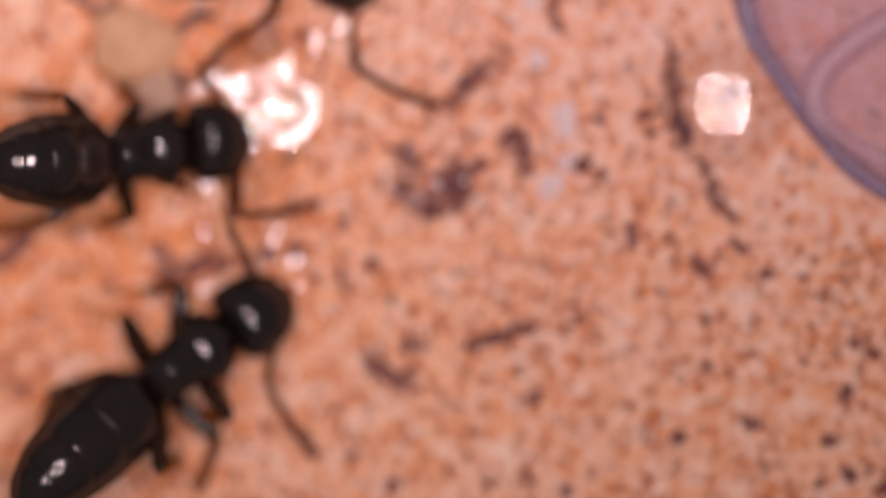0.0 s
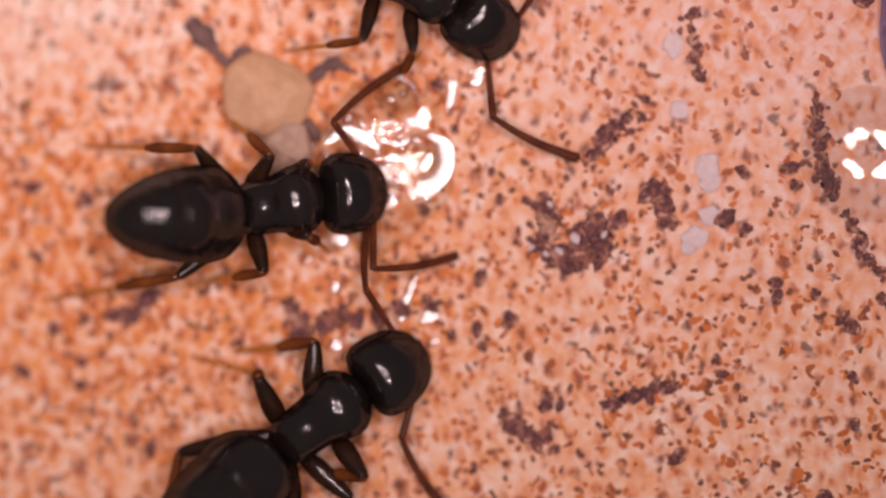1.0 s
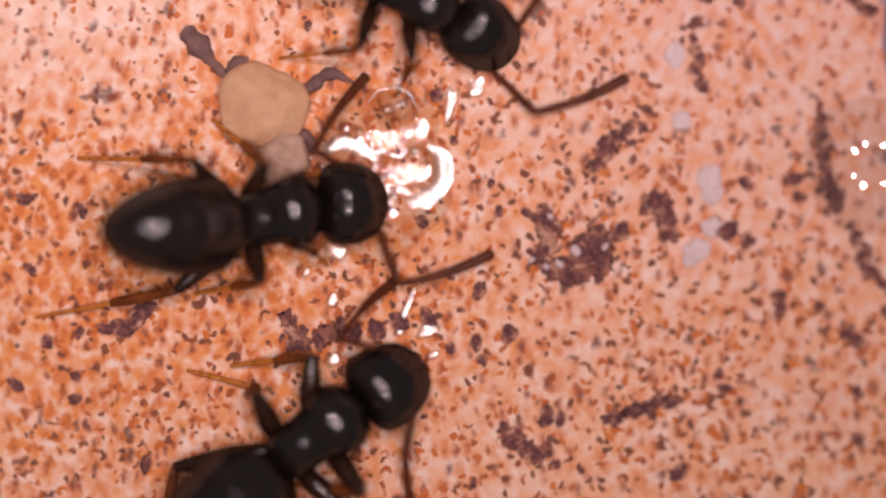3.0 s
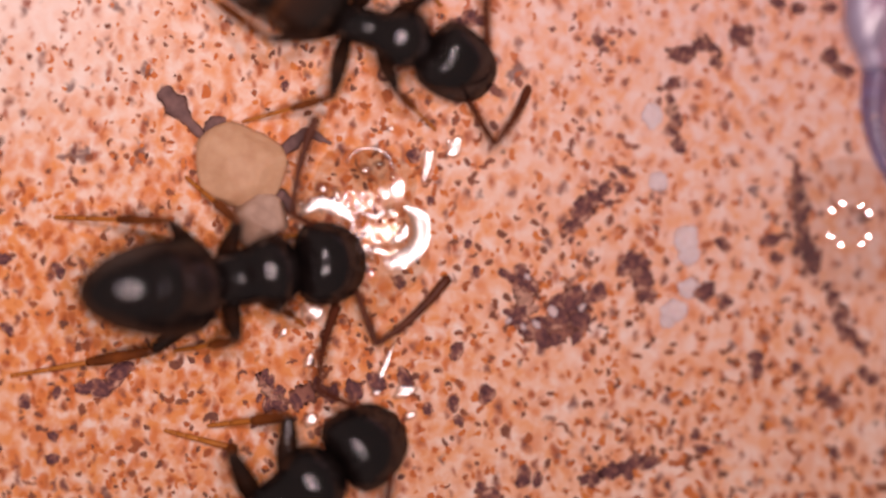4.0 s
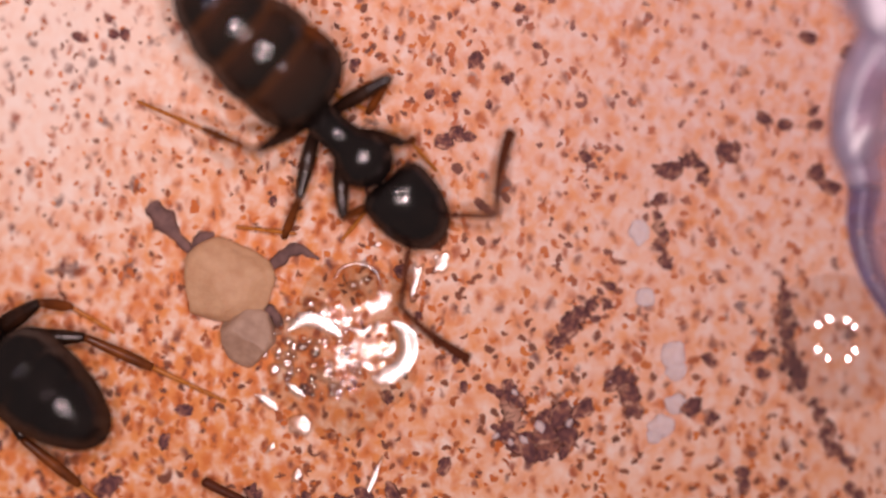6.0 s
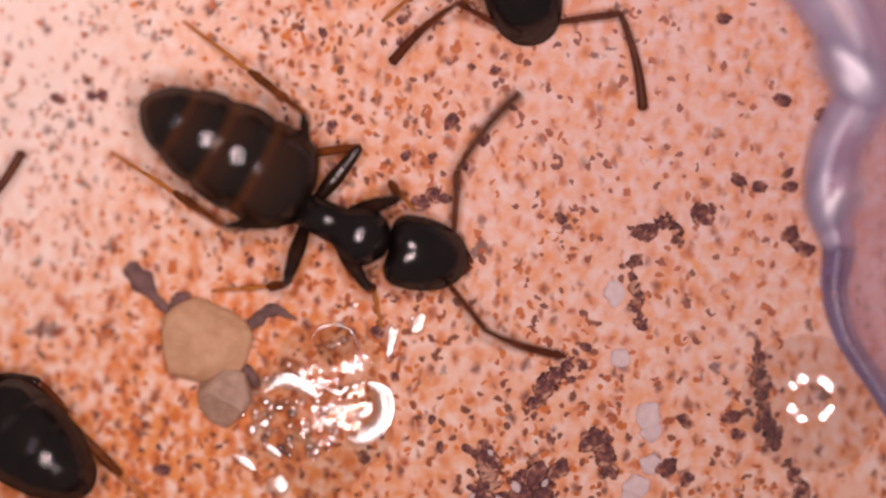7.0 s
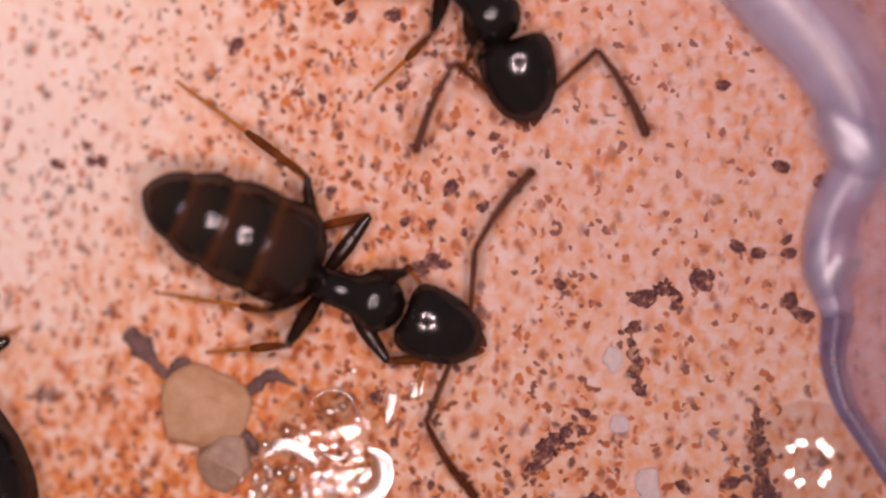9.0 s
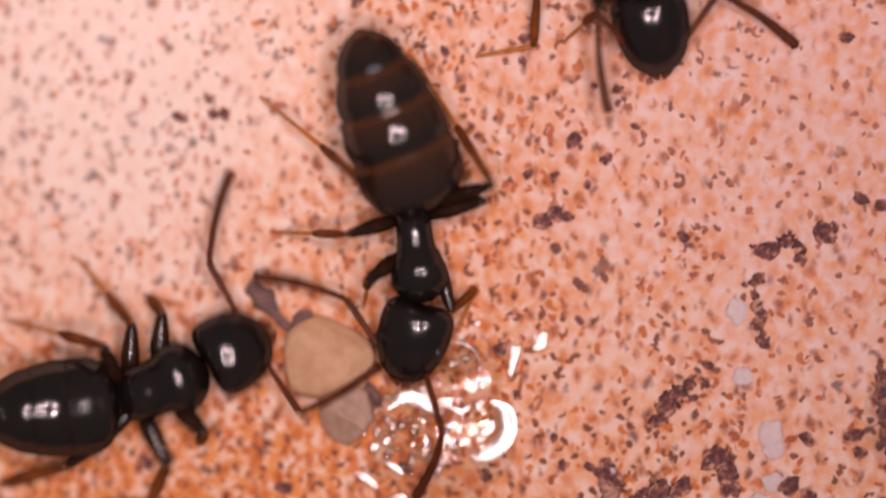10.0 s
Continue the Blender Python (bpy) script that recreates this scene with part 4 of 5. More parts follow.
def key_ant(k, rows, left, right, stance, home, steps):
    """Rows: seconds, place, heading, turn of the head, turn of the gaster, bow of the head, and the lift of the gaster where it is not the usual one. left, right: seconds, the feeler's elbow and tip.
    stance: where the six feet stand, in the ant's own space; a foot stays on the plate until it lags too far.
    home: the moment at which the stance is exact. steps: for single legs, seconds, knee and toe."""
    roots, heads, gasters, spots = [], [], [], []
    for t, x, y, turn, nod, sway, bow, *lift in rows:
        m = pose(x * MM, y * MM, 0, 0, 0, turn)
        roots.append((t, m))
        heads.append((t, Matrix.Translation(k["neck"] * MM) @ pose(0, 0, 0, 0, bow, nod)))
        gasters.append((t, Matrix.Translation(k["waist"] * MM) @ pose(0, 0, 0, 0, lift[0] if lift else k["cock"], sway)))
    walk(k["root"], roots)
    walk(k["head"], heads)
    walk(k["gaster"], gasters)
    times = [r[0] for r in rows]

    def at(t):
        v = [np.interp(t, times, [r[i] for r in rows]) for i in (1, 2, 3, 4, 6)]
        return Matrix.Translation((v[0], v[1], 0)) @ Matrix.Rotation(radians(v[2]), 4, "Z"), pose(0, 0, 0, 0, v[4], v[3])

    for (s, scape, whip), track in zip(k["feelers"], (left, right)):
        scapes, whips = [], []
        for t, ex, ey, tx, ty in track:
            body, nod = at(t)
            skull = Matrix.Translation(k["neck"]) @ nod
            base = skull @ Vector((0.78 * k["head_len"], s * 0.24 * k["head_len"], 0.02))
            elbow = body.inverted() @ Vector((ex, ey, 0))
            d = Vector((elbow.x - base.x, elbow.y - base.y, 0))
            flat = min(max(d.length, 0.55), 0.99)
            d = d.normalized() * flat + Vector((0, 0, min(0.45, math.sqrt(1 - flat * flat))))
            elbow = base + d.normalized()
            tip = body.inverted() @ Vector((tx, ty, 0))
            f = Vector((tip.x - elbow.x, tip.y - elbow.y, 0))
            flat = min(max(f.length, 0.7), 1.39)
            drop_by = min(elbow.z - 0.12, math.sqrt(1.4**2 - flat * flat))
            f = f.normalized() * flat + Vector((0, 0, -max(0.0, drop_by)))
            a, b = aim(base, d), aim(elbow, f)
            scapes.append((t, a))
            whips.append((t, a.inverted() @ b))
        walk(scape, scapes)
        walk(whip, whips)

    for (row, s, hip, lf, lt, femur, tibia, tarsus), foot in zip(k["legs"], stance):
        set_rows = steps.get("LR"[s < 0] + str(row + 1), [])
        moments = sorted(set(times) | {r[0] for r in set_rows})
        upper, lower, feet, stands = [], [], [], {}
        rest = Vector((*foot, 0))
        first = min(range(len(moments)), key=lambda i: abs(moments[i] - home))
        for run in (range(first, len(moments)), range(first, -1, -1)):
            stand = at(moments[first])[0] @ rest
            for i in run:
                want = at(moments[i])[0] @ rest
                if (stand - want).length > (0.6, 0.6, 1.0)[row]:
                    stand = want
                stands[i] = stand
        for i, t in enumerate(moments):
            back = at(t)[0].inverted()
            known = between(set_rows, t)
            if known:
                knee_at = back @ Vector((known[0], known[1], 0))
                toe = back @ Vector((known[2], known[3], 0))
            else:
                toe = back @ stands[i]
                mid = hip.lerp(toe, 0.38)
                knee_at = mid + Vector((0.12, s * 0.42, 0))
            d = Vector((knee_at.x - hip.x, knee_at.y - hip.y, 0))
            flat = max(d.length, 0.3 * lf)
            rise = min((0.50, 0.55, 0.90)[row], math.sqrt(max(lf * lf - flat * flat, 0.0))) + 0.04
            knee = hip + (d.normalized() * flat + Vector((0, 0, rise))).normalized() * lf
            ankle, tip = shank(knee, Vector((toe.x, toe.y, 0.03)), 0.48 * lt, 0.52 * lt)
            a, b, c = aim(hip, knee - hip), aim(knee, ankle - knee), aim(ankle, tip - ankle)
            upper.append((t, a))
            lower.append((t, a.inverted() @ b))
            feet.append((t, a.inverted() @ c))
        walk(femur, upper)
        walk(tibia, lower)
        walk(tarsus, feet)


def motions():
    legs_a = {
        "L1": [(2, -2.51, -2.47, -2.39, -2.47), (4.3, -2.51, -2.47, -2.39, -2.47)],
        "R1": [(2, -2.55, -3.49, -2.43, -3.61), (4.3, -2.55, -3.49, -2.43, -3.61)],
        "L2": [(2, -3.05, -2.36, -4.39, -1.34), (4, -3.14, -2.28, -4.47, -1.30), (4.3, -3.14, -2.28, -4.47, -1.30), (10, -5.95, -0.99, -7.09, 0.23)],
        "R2": [(2, -3.16, -4.02, -4.59, -4.22), (4, -3.16, -3.95, -4.60, -4.16), (4.3, -3.16, -3.95, -4.60, -4.16), (10, -5.40, -3.09, -6.45, -3.49)],
        "L3": [(2, -4.07, -2.26, -6.82, -2.17), (4.3, -4.07, -2.26, -6.82, -2.17), (10, -6.22, -1.30, -7.92, -0.92)],
        "R3": [(2, -4.41, -4.08, -6.91, -4.48), (4.3, -4.41, -4.08, -6.91, -4.48)],
    }
    legs_b = {
        "L1": [(0, -2.47, -4.98, -4.51, -5.25), (10, -2.47, -4.98, -4.51, -5.25)],
        "R1": [(0, -1.74, -6.90, -2.87, -6.80), (10, -1.74, -6.90, -2.87, -6.80)],
        "L2": [(0, -3.22, -5.50, -4.31, -5.21), (10, -3.22, -5.50, -4.31, -5.21)],
        "R2": [(0, -1.96, -7.22, -2.75, -7.08), (10, -1.96, -7.22, -2.75, -7.08)],
        "L3": [(0, -4.49, -6.57, -5.96, -7.73), (10, -4.49, -6.57, -5.96, -7.73)],
    }
    legs_c = {
        "L1": [(4.5, -0.49, 0.81, -0.40, 0.74), (5, -0.84, 0.65, 0.07, -0.12), (5.5, -0.73, 0.30, -0.36, -0.23), (7, -0.38, 0.53, -0.26, 0.36), (7.5, -0.43, -0.43, -0.57, -0.72), (8, -0.40, -0.61, -1.00, -0.54), (8.5, -0.18, -0.23, -0.20, -0.35), (9, -0.26, 0.42, -0.05, 0.11), (9.5, -1.13, -0.69, -1.09, -0.80), (10, -1.41, -0.87, -1.37, -1.04)],
        "R1": [(2, -1.05, -0.92, -1.02, -0.87), (3.5, -1.03, -0.87, -0.98, -0.82), (4, -0.93, -0.50, -0.25, -1.25), (4.5, -1.08, -0.43, -0.71, -0.98), (5, -1.42, -0.55, -1.25, -0.87), (5.5, -1.93, -0.54, -2.06, -0.70), (7, -0.83, -0.77, -0.74, -1.29), (7.5, -1.76, -0.26, -1.72, -0.98), (8, -1.69, -1.01, -1.72, -1.46), (8.5, -1.12, -0.93, -0.92, -1.53), (9, -0.54, -0.90, -0.22, -1.38), (9.5, -2.41, -0.44, -2.61, -0.72), (10, -2.50, -0.31, -2.73, -0.76)],
        "L2": [(5, -1.03, 1.41, -2.63, 1.19), (5.5, -0.81, 1.31, -1.71, 1.29), (7, -0.93, 1.32, -2.56, 1.06), (7.5, -0.78, 1.06, -2.42, 1.14), (8, -0.80, 1.02, -2.41, 1.36), (8.5, -0.65, 1.15, -2.29, 1.01), (9, -0.81, 1.27, -2.42, 0.88), (9.5, -0.95, 1.01, -2.54, 1.45), (10, -0.92, 0.76, -2.35, 0.80)],
        "R2": [(2, -1.74, -0.72, -3.19, -0.88), (3.5, -1.76, -0.68, -3.21, -0.83), (4, -1.85, -0.57, -3.23, -0.88), (4.5, -2.03, -0.45, -3.18, -0.88), (5, -2.23, -0.41, -3.21, -0.96), (5.5, -2.32, -0.24, -3.12, -0.66), (7, -2.00, -0.70, -3.15, -0.78), (7.5, -2.27, -0.49, -3.17, -0.90), (8, -2.24, -0.55, -3.29, -0.86), (8.5, -1.99, -0.50, -3.08, -0.68), (9, -1.95, -0.61, -3.50, -0.75), (9.5, -2.28, 0.29, -3.40, 0.04), (10, -2.76, 0.30, -4.56, 0.33)],
        "L3": [(7, -1.70, 1.71, -3.75, 3.18), (7.5, -1.63, 1.83, -3.74, 3.18), (8, -1.60, 1.79, -3.69, 3.19), (8.5, -1.46, 1.90, -3.61, 3.16), (9, -1.69, 1.76, -3.72, 3.17), (9.5, -1.60, 1.97, -3.43, 3.23), (10, -0.78, 0.96, -2.06, 2.84)],
        "R3": [(4, -2.56, 0.23, -4.64, 1.60), (4.5, -2.66, 0.28, -4.18, 1.15), (5, -2.59, 0.37, -4.83, 1.40), (5.5, -2.50, 0.54, -4.81, 1.41), (7, -2.69, 0.14, -4.64, 1.22), (7.5, -2.70, 0.30, -4.34, 1.14), (8, -2.74, 0.29, -4.38, 1.14), (8.5, -2.51, 0.40, -4.42, 1.24), (9, -2.05, -0.05, -3.86, 0.11), (9.5, -2.53, 0.71, -4.74, 0.96), (10, -2.57, 0.99, -4.20, 2.23)],
    }
    legs_d = {
        "R2": [(8.5, 0.23, 3.84, -1.05, 2.78), (9, 0.11, 3.82, -1.13, 2.74), (9.5, 0.07, 3.83, -1.13, 2.76), (10, -0.30, 3.55, -1.13, 2.79)],
        "R1": [(8.5, 0.62, 3.59, 0.18, 2.87), (9, 0.63, 3.62, 0.15, 2.98), (9.5, 0.60, 3.48, 0.09, 2.91), (10, 0.64, 3.42, 0.01, 2.93)],
    }
    key_ant(ANTS["A"], [
    (0.0, -2.99, -3.05, 10, -5, -6, 34, 45), (4.3, -2.94, -3.02, 12, -8, -8, 34, 45), (4.5, -3.29, -3.31, 19, 4, -6, 10, 36),
    (4.6, -3.88, -3.24, 43, -6, -20, 10), (4.8, -4.56, -3.35, 65, 34, -17, 10), (5.0, -4.65, -3.32, 91, 38, 0, 10),
    (5.2, -5.34, -3.05, 121, 26, -9, 10), (5.5, -6.93, -2.12, 139, 14, -2, 10), (5.8, -7.02, -2.15, 156, 4, -17, 17),
    (6.8, -6.88, -2.40, 139, -22, 27, 10), (7.0, -6.75, -1.85, 132, -15, 10, 10),
    (7.5, -7.11, -1.24, 94, -10, 32, 35), (8.0, -6.59, -1.06, 85, -11, 24, 22), (8.3, -5.69, -1.05, 48, 6, 39, 10),
    (8.5, -5.69, -0.57, 64, -3, 27, 10), (8.7, -6.61, -0.84, 90, -42, 23, 10), (9.0, -6.92, -0.90, 96, -20, 32, 10),
    (9.2, -7.36, -1.31, 123, 0, 39, 24), (9.3, -7.65, -1.41, 132, -4, 33, 29), (9.4, -7.42, -2.72, 74, -12, 21, 29),
    (9.5, -6.26, -4.11, 34, -16, -12, 25), (9.6, -5.28, -3.21, -2, 7, -14, 26), (9.8, -5.66, -2.81, -1, 6, -8, 10),
    (10.0, -5.50, -1.83, 23, 7, -18, 11),
    ], [
    (0.0, -2.21, -1.90, -1.26, -1.12), (1.0, -2.21, -1.90, -1.26, -1.12), (1.4, -2.34, -1.71, -1.36, -1.09),
    (1.8, -2.37, -1.95, -1.28, -1.54), (3.3, -2.41, -2.16, -1.83, -1.10), (3.5, -2.41, -2.16, -1.83, -1.10),
    (4.0, -2.32, -2.23, -2.09, -0.81), (4.3, -2.35, -2.27, -2.73, -0.73), (4.5, -2.87, -2.31, -4.65, -1.47),
    (4.6, -4.11, -2.25, -4.94, -1.14), (4.8, -5.33, -2.01, -6.54, -1.57), (5.0, -6.12, -3.16, -7.26, -2.93),
    (5.5, -7.89, -2.59, -8.81, -2.12), (7.0, -7.76, 0.32, -8.44, 1.13), (8.0, -6.51, 0.87, -5.96, 1.67),
    (8.3, -4.19, 1.45, -3.50, 2.82), (8.5, -5.09, 2.08, -4.62, 3.17), (8.7, -5.30, 1.56, -5.79, 2.93),
    (9.0, -7.10, 1.50, -6.64, 2.46), (9.3, -9.16, 0.23, -9.77, 1.03), (9.4, -7.32, -0.41, -7.91, 0.54),
    (9.5, -4.69, -3.10, -3.97, -3.52), (9.6, -3.52, -2.82, -2.79, -3.24), (9.8, -4.44, -1.92, -3.59, -0.74),
    (10.0, -4.89, -0.05, -4.59, 1.18),
    ], [
    (0.0, -1.65, -3.86, -0.78, -3.82), (1.0, -1.65, -3.86, -0.78, -3.82), (1.4, -2.02, -3.76, -1.16, -4.64),
    (1.8, -1.86, -3.91, -0.72, -3.51), (3.3, -1.25, -4.06, -0.06, -3.67), (3.5, -1.25, -4.06, -0.06, -3.67),
    (4.0, -1.26, -4.05, -0.37, -3.13), (4.3, -1.09, -3.95, 0.00, -3.09), (4.5, -0.83, -2.95, -0.56, -3.58),
    (4.6, -1.74, -1.90, -1.92, -0.87), (4.8, -3.35, -1.85, -3.98, -0.66), (5.0, -4.93, -0.57, -6.38, 0.64),
    (5.2, -5.95, -1.32, -6.60, 0.03), (5.5, -7.73, -0.46, -8.00, 0.59), (7.0, -6.55, 0.16, -5.80, 1.20),
    (7.5, -6.88, 0.01, -6.42, 0.97), (8.0, -5.46, 0.15, -4.35, 1.03), (8.3, -3.67, -0.83, -2.22, -0.59),
    (8.5, -4.14, -0.25, -3.90, 0.94), (8.7, -5.22, 1.25, -6.60, 0.93), (9.0, -6.38, -0.01, -6.39, -0.97),
    (9.2, -8.15, 0.73, -7.69, 1.61), (9.3, -8.59, 0.47, -8.55, 1.43), (9.4, -6.11, -1.36, -6.70, -0.58),
    (9.5, -4.69, -3.97, -3.89, -4.40), (9.6, -3.45, -3.53, -2.79, -3.80), (9.8, -3.33, -2.94, -2.59, -2.33),
    (10.0, -3.56, -2.22, -2.62, -1.64),
    ], [(0.62, 0.93), (0.48, -0.77), (-1.16, 2.02), (-1.98, -0.89), (-3.66, 1.60), (-4.28, -0.68)], 3.5, legs_a)
    key_ant(ANTS["B"], [
    (0.0, -2.39, -6.06, 35, 0, 11, 28), (10.0, -2.39, -6.06, 35, 0, 11, 28),
    ], [
    (0.0, -1.69, -4.33, -1.75, -3.37), (1.0, -1.69, -4.33, -1.75, -3.37), (1.4, -2.10, -4.67, -2.16, -3.64),
    (1.8, -2.08, -4.96, -2.67, -3.73), (3.3, -1.84, -4.80, -1.40, -4.17), (3.5, -1.84, -4.80, -1.40, -4.17),
    (4.0, -1.89, -4.69, -1.87, -3.49), (4.3, -1.84, -4.61, -1.66, -3.49), (4.5, -1.92, -4.90, -1.31, -4.09),
    (4.8, -1.70, -4.51, -1.32, -3.74), (5.0, -2.09, -4.64, -2.82, -3.48), (5.2, -2.22, -4.61, -3.16, -3.69),
    (5.5, -2.56, -4.69, -3.82, -4.21), (10.0, -2.56, -4.69, -3.82, -4.21),
    ], [
    (0.0, -1.33, -6.57, -0.74, -7.23), (1.0, -1.33, -6.57, -0.74, -7.23), (1.4, -1.31, -6.52, -0.28, -7.02),
    (1.8, -1.26, -6.49, -0.05, -6.74), (3.3, -1.19, -6.36, -1.16, -7.17), (3.5, -1.19, -6.36, -1.16, -7.17),
    (4.3, -1.05, -6.09, -0.87, -6.98), (10.0, -0.83, -6.32, -0.64, -7.23),
    ], [(0.73, 1.13), (-0.09, -1.19), (-1.20, 1.70), (-0.66, -1.46), (-2.81, 0.71), (-2.19, -1.57)], 3.5, legs_b)
    key_ant(ANTS["C"], [
    (0.0, -1.09, -0.02, -19, -23, -21, 40), (3.5, -1.09, -0.02, -19, -23, -21, 40),
    (3.8, -1.20, 0.22, -17, -17, -16, 41), (4.0, -1.16, 0.34, -17, -18, -13, 38),
    (4.3, -1.37, 0.41, -15, -1, -16, 35), (4.5, -1.38, 0.34, -17, -25, -17, 10),
    (4.6, -1.33, 0.23, -28, -24, -13, 10), (4.8, -1.46, 0.25, -33, -23, -10, 10),
    (5.0, -1.57, 0.31, -35, -23, -8, 10), (5.2, -1.53, 0.30, -35, -41, -7, 10), (5.5, -1.53, 0.28, -56, -33, 7, 10),
    (5.8, -1.52, 0.45, -49, -19, 5, 10), (6.4, -1.33, 0.22, -32, 11, -4, 28), (6.8, -1.30, 0.14, -25, 19, -5, 22),
    (7.0, -1.23, 0.12, -24, 12, -6, 20), (7.3, -1.42, -0.02, -44, -14, 2, 34), (7.5, -1.53, -0.08, -52, -31, 6, 12),
    (8.0, -1.50, -0.11, -56, -30, 11, 10), (8.3, -1.49, -0.06, -53, -31, 6, 10),
    (8.5, -1.25, -0.05, -40, -24, -4, 21), (8.7, -1.03, 0.06, -30, 7, -4, 10), (9.0, -1.03, 0.10, -19, -6, -5, 10),
    (9.3, -1.77, 0.31, -60, -27, 17, 10), (9.6, -1.95, -0.10, -78, -24, 17, 10),
    (9.8, -1.90, -0.01, -81, -23, 17, 10), (10.0, -1.91, 0.02, -83, -24, 13, 10),
    ], [
    (0.0, 0.80, 0.18, 1.71, 0.83), (3.5, 0.80, 0.18, 1.71, 0.83), (4.0, 0.26, 0.76, -0.21, 1.58),
    (4.3, 0.08, 0.84, -0.55, 1.50), (4.5, 0.11, 0.95, 1.64, 0.97), (4.6, 1.03, 0.11, 1.97, -0.92),
    (4.8, 1.16, -0.65, 1.52, -1.46), (5.0, 0.50, 0.16, 0.21, -1.18), (5.2, 0.71, -0.53, 0.88, -2.15),
    (5.5, -0.04, -2.00, -0.88, -3.33), (6.0, 0.44, -0.64, 0.79, 0.55), (6.8, -0.19, 1.11, -0.29, 2.31),
    (7.0, 0.39, 1.14, 1.40, 2.21), (7.3, 0.47, -1.31, 0.98, -2.27), (7.5, 0.34, -1.80, 0.15, -3.16),
    (8.0, 0.22, -2.24, 0.41, -3.41), (8.3, 0.21, -2.20, 0.37, -3.29), (8.5, 0.18, 0.15, 1.21, 0.82),
    (8.7, 0.34, 0.77, 0.30, 2.35), (9.0, 0.66, 0.90, 1.57, 2.01), (9.3, -0.69, -1.33, 0.14, -1.19),
    (9.6, -1.19, -2.38, -1.75, -3.00), (9.8, -1.39, -2.46, -2.03, -3.12), (10.0, -1.54, -2.41, -1.98, -3.42),
    ], [
    (0.0, 0.03, -1.83, 0.99, -2.29), (1.0, 0.03, -1.83, 0.99, -2.29), (1.4, -0.14, -1.75, 0.87, -1.86),
    (1.8, 0.46, -1.60, 1.72, -1.35), (3.3, 0.61, -1.61, 1.62, -1.21), (3.5, 0.61, -1.61, 1.62, -1.21),
    (4.0, 0.32, -1.11, 0.58, -0.82), (4.3, -0.15, -1.03, 0.38, -1.13), (4.5, -0.36, -1.31, -1.11, -1.54),
    (4.6, -0.65, -1.12, -1.48, -1.35), (4.8, -1.42, -0.80, -2.39, -2.17), (5.0, -1.50, -1.03, -3.30, -1.58),
    (5.2, -1.75, -0.87, -3.72, -1.12), (5.5, -2.24, -0.78, -3.66, -0.77), (6.0, -0.74, -1.89, 0.00, -2.52),
    (6.8, 1.10, -1.01, 2.52, -1.25), (7.0, 0.80, -1.33, 1.56, -1.58), (7.3, -1.03, -1.63, -2.20, -2.12),
    (7.5, -2.09, -1.17, -3.84, -1.52), (8.0, -1.96, -1.20, -3.70, -1.08), (8.3, -1.92, -0.60, -3.74, -0.84),
    (8.5, -0.41, -2.05, -0.85, -2.79), (8.7, 1.01, -1.50, 2.28, -2.62), (9.0, -0.04, -1.69, 0.58, -2.69),
    (9.3, -2.35, -1.34, -3.61, -2.00), (9.6, -3.45, -0.69, -4.79, -0.59), (9.8, -3.49, -0.73, -4.55, -2.10),
    (10.0, -3.00, -0.49, -4.34, -0.29),
    ], [(0.99, 0.32), (0.52, -0.88), (-0.97, 0.72), (-0.51, -1.72), (-3.97, 0.20), (-3.23, -1.74)], 7.5, legs_c)
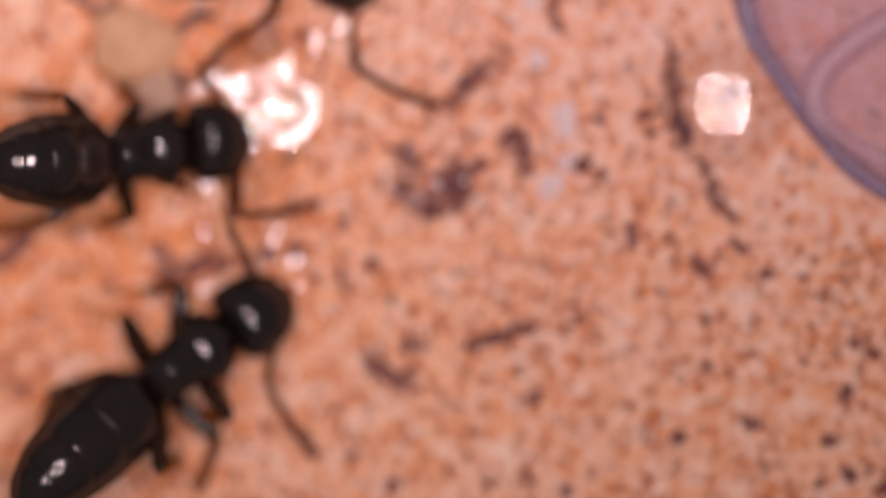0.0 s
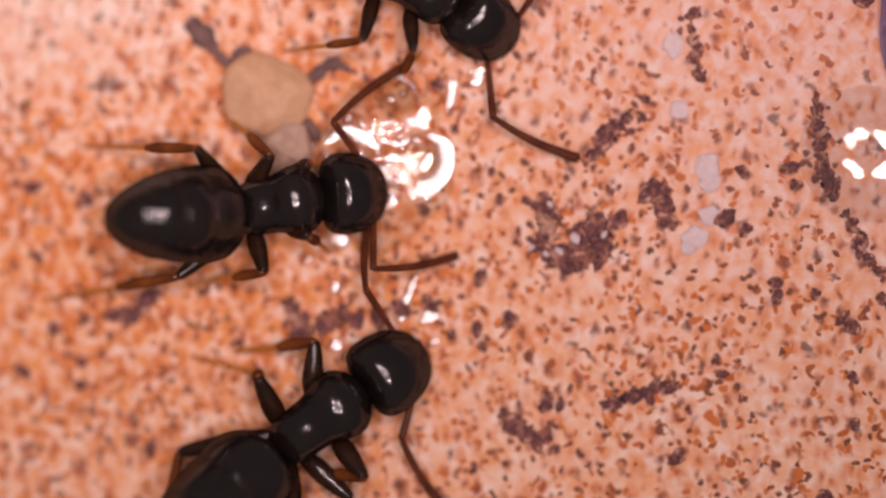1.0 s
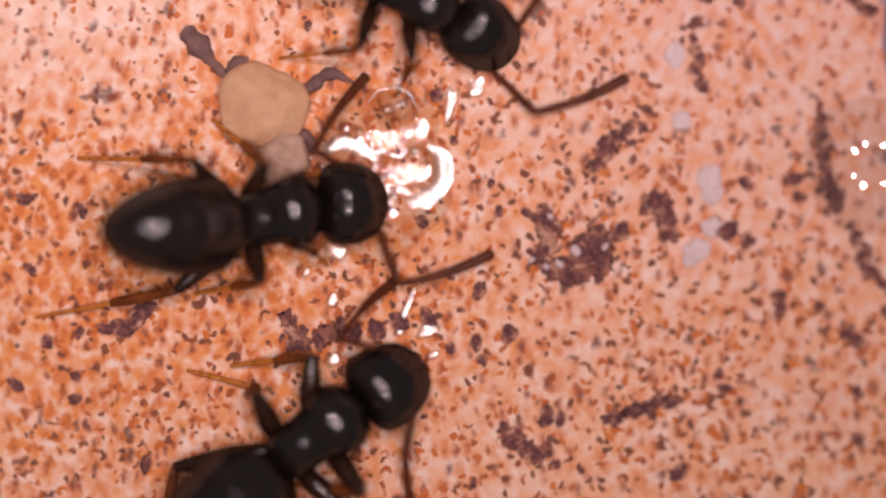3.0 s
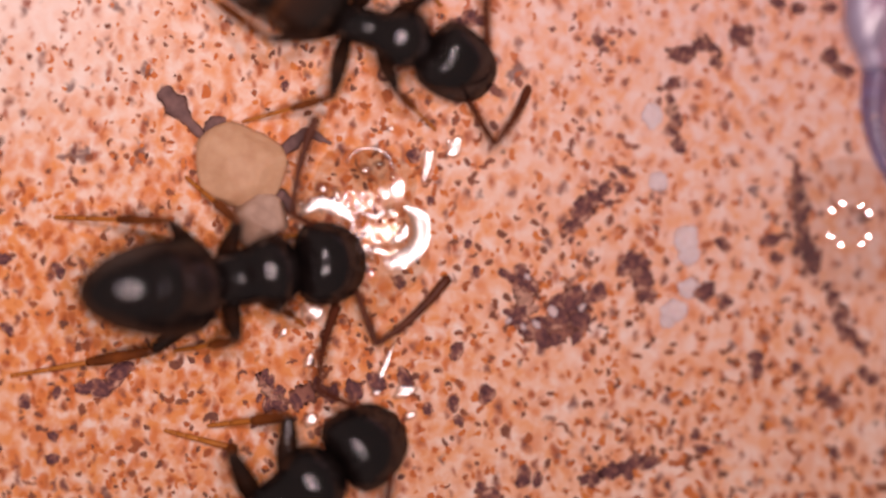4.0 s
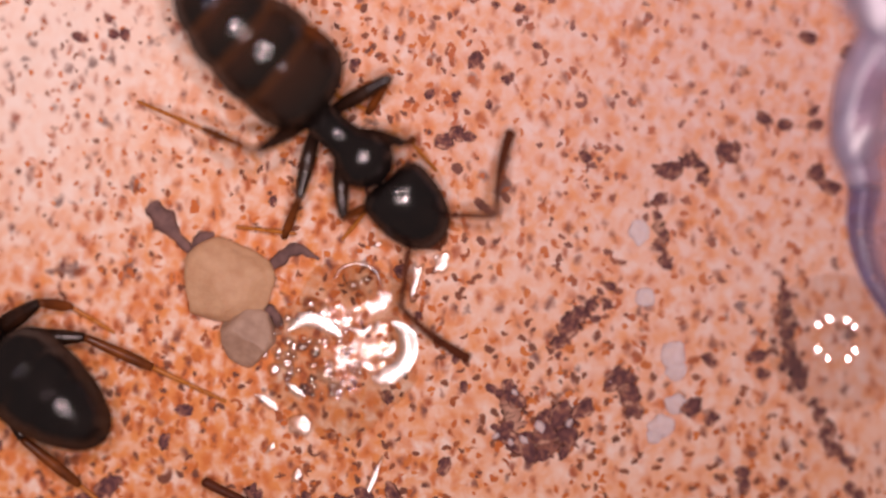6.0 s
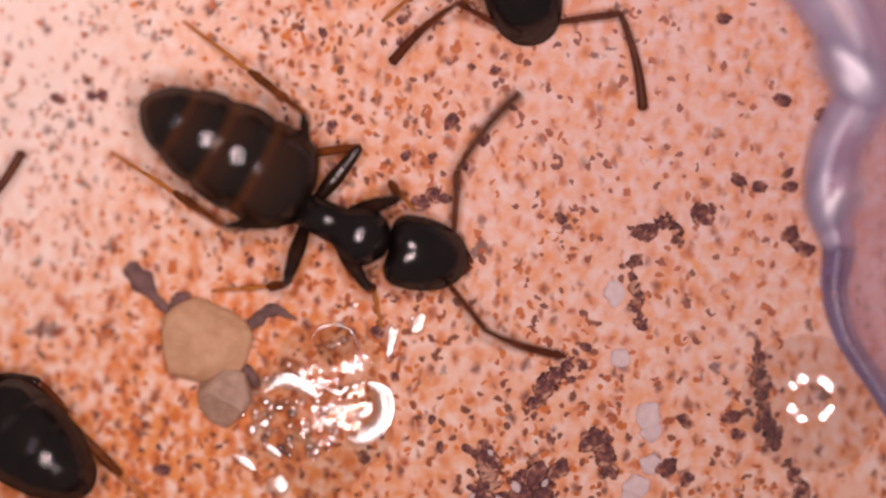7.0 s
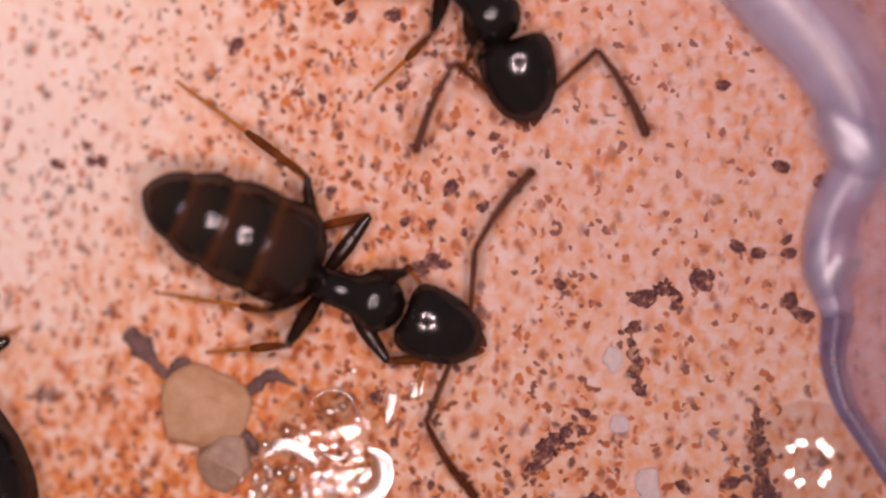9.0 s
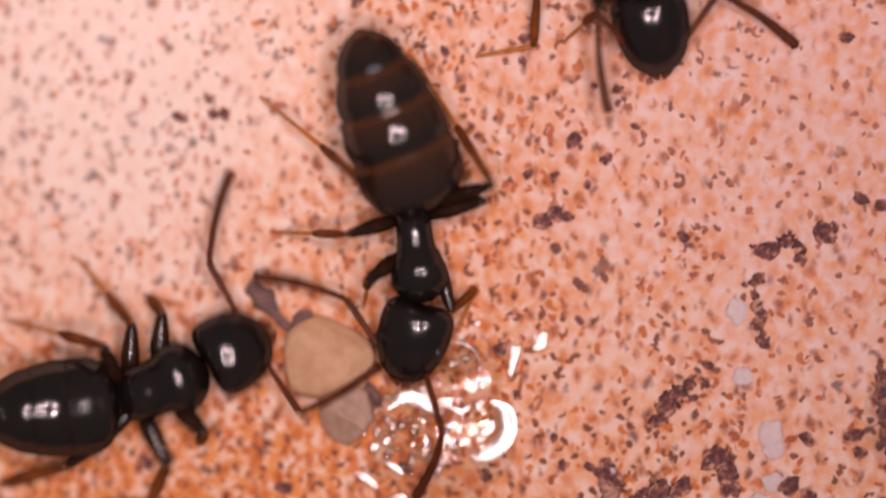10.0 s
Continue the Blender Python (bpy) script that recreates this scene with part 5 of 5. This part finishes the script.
    key_ant(ANTS["D"], [
    (0.0, -0.18, 7.00, -60, -22, -5, 10), (5.7, -0.18, 7.00, -60, -22, -5, 10), (6.8, 0.60, 4.16, -45, -26, -6, 27),
    (7.0, 0.72, 4.19, -45, -32, -6, 31), (7.5, 0.72, 4.24, -45, -27, -3, 15), (8.0, 0.77, 4.18, -41, -36, -6, 22),
    (8.3, 0.61, 4.00, -41, -36, -6, 22), (8.5, 0.68, 4.20, -47, -32, 2, 11), (8.7, 0.64, 4.20, -47, -32, 2, 11),
    (9.0, 0.69, 4.21, -47, -32, 2, 10), (9.6, 0.78, 4.22, -46, -36, 0, 10), (9.8, 0.77, 4.21, -46, -35, -0, 10),
    (10.0, 0.82, 4.18, -46, -35, -0, 14),
    ], [
    (0.0, 1.32, 6.03, 1.53, 4.89), (5.7, 1.32, 6.03, 1.53, 4.89), (6.8, 2.43, 3.17, 2.52, 2.26),
    (7.0, 2.84, 3.13, 2.94, 1.81), (7.5, 2.63, 3.76, 3.39, 2.65), (8.0, 2.61, 3.59, 2.43, 2.24),
    (8.3, 2.41, 3.55, 1.91, 2.09), (8.5, 2.41, 3.68, 2.28, 2.23), (8.7, 2.34, 3.66, 2.58, 2.23),
    (9.0, 2.50, 3.64, 3.09, 2.22), (9.6, 2.41, 3.96, 3.29, 2.92), (9.8, 2.44, 3.88, 3.37, 2.88),
    (10.0, 2.33, 3.69, 3.36, 2.93),
    ], [
    (0.0, -0.56, 5.65, -1.33, 4.75), (5.7, -0.56, 5.65, -1.33, 4.75), (6.8, 0.19, 2.87, -0.69, 1.99),
    (7.0, 0.57, 3.14, -0.59, 2.42), (7.5, 0.67, 3.38, 0.19, 2.18), (8.0, 0.40, 3.45, -0.04, 2.21),
    (8.3, 0.33, 3.49, -0.94, 2.33), (8.5, 0.26, 2.97, -0.26, 1.45), (8.7, 0.22, 2.77, -0.14, 1.21),
    (9.0, 0.44, 3.29, -0.30, 1.80), (9.6, 0.58, 3.11, 0.47, 1.59), (9.8, 0.61, 3.11, 0.38, 1.51),
    (10.0, 0.81, 3.15, 0.83, 1.56),
    ], [(0.67, 1.04), (0.48, -1.38), (-0.30, 1.63), (-0.22, -2.31), (-2.16, 1.63), (-2.72, -1.37)], 9.0, legs_d)
    key_ant(ANTS["E"], [
    (0.0, -11.76, -2.86, 34, -1, 2, 18), (3.7, -11.76, -2.86, 34, -1, 2, 18), (4.2, -7.12, -1.08, 55, -16, -12, 34),
    (4.3, -6.45, -0.42, 56, -14, -1, 29), (4.5, -5.02, 2.08, 57, -4, -8, 29), (4.7, -2.92, 5.11, 63, -0, -1, 31),
    (10.0, -2.59, 13.35, 59, -0, 0, 42),
    ], [
    (0.0, -9.70, -1.55, -9.02, -0.75), (3.7, -9.70, -1.55, -9.02, -0.75), (4.2, -5.86, 0.64, -4.99, 1.13),
    (4.3, -4.91, 1.26, -4.04, 1.76), (4.5, -3.97, 3.79, -3.33, 4.39), (4.7, -2.35, 6.80, -1.78, 7.66),
    (10.0, -2.02, 15.27, -1.44, 16.18),
    ], [
    (0.0, -9.70, -2.34, -9.02, -2.50), (3.7, -9.70, -2.34, -9.02, -2.50), (4.2, -5.54, -0.54, -4.83, 0.34),
    (4.3, -3.96, 0.10, -2.45, -0.30), (4.5, -3.03, 3.00, -2.30, 2.64), (4.7, -1.41, 6.01, -0.67, 5.68),
    (10.0, -1.07, 14.07, -0.32, 13.78),
    ], [(1.30, 1.00), (1.30, -1.00), (0.10, 1.50), (0.10, -1.50), (-1.50, 1.40), (-1.50, -1.40)], 4.3, {})


motions()
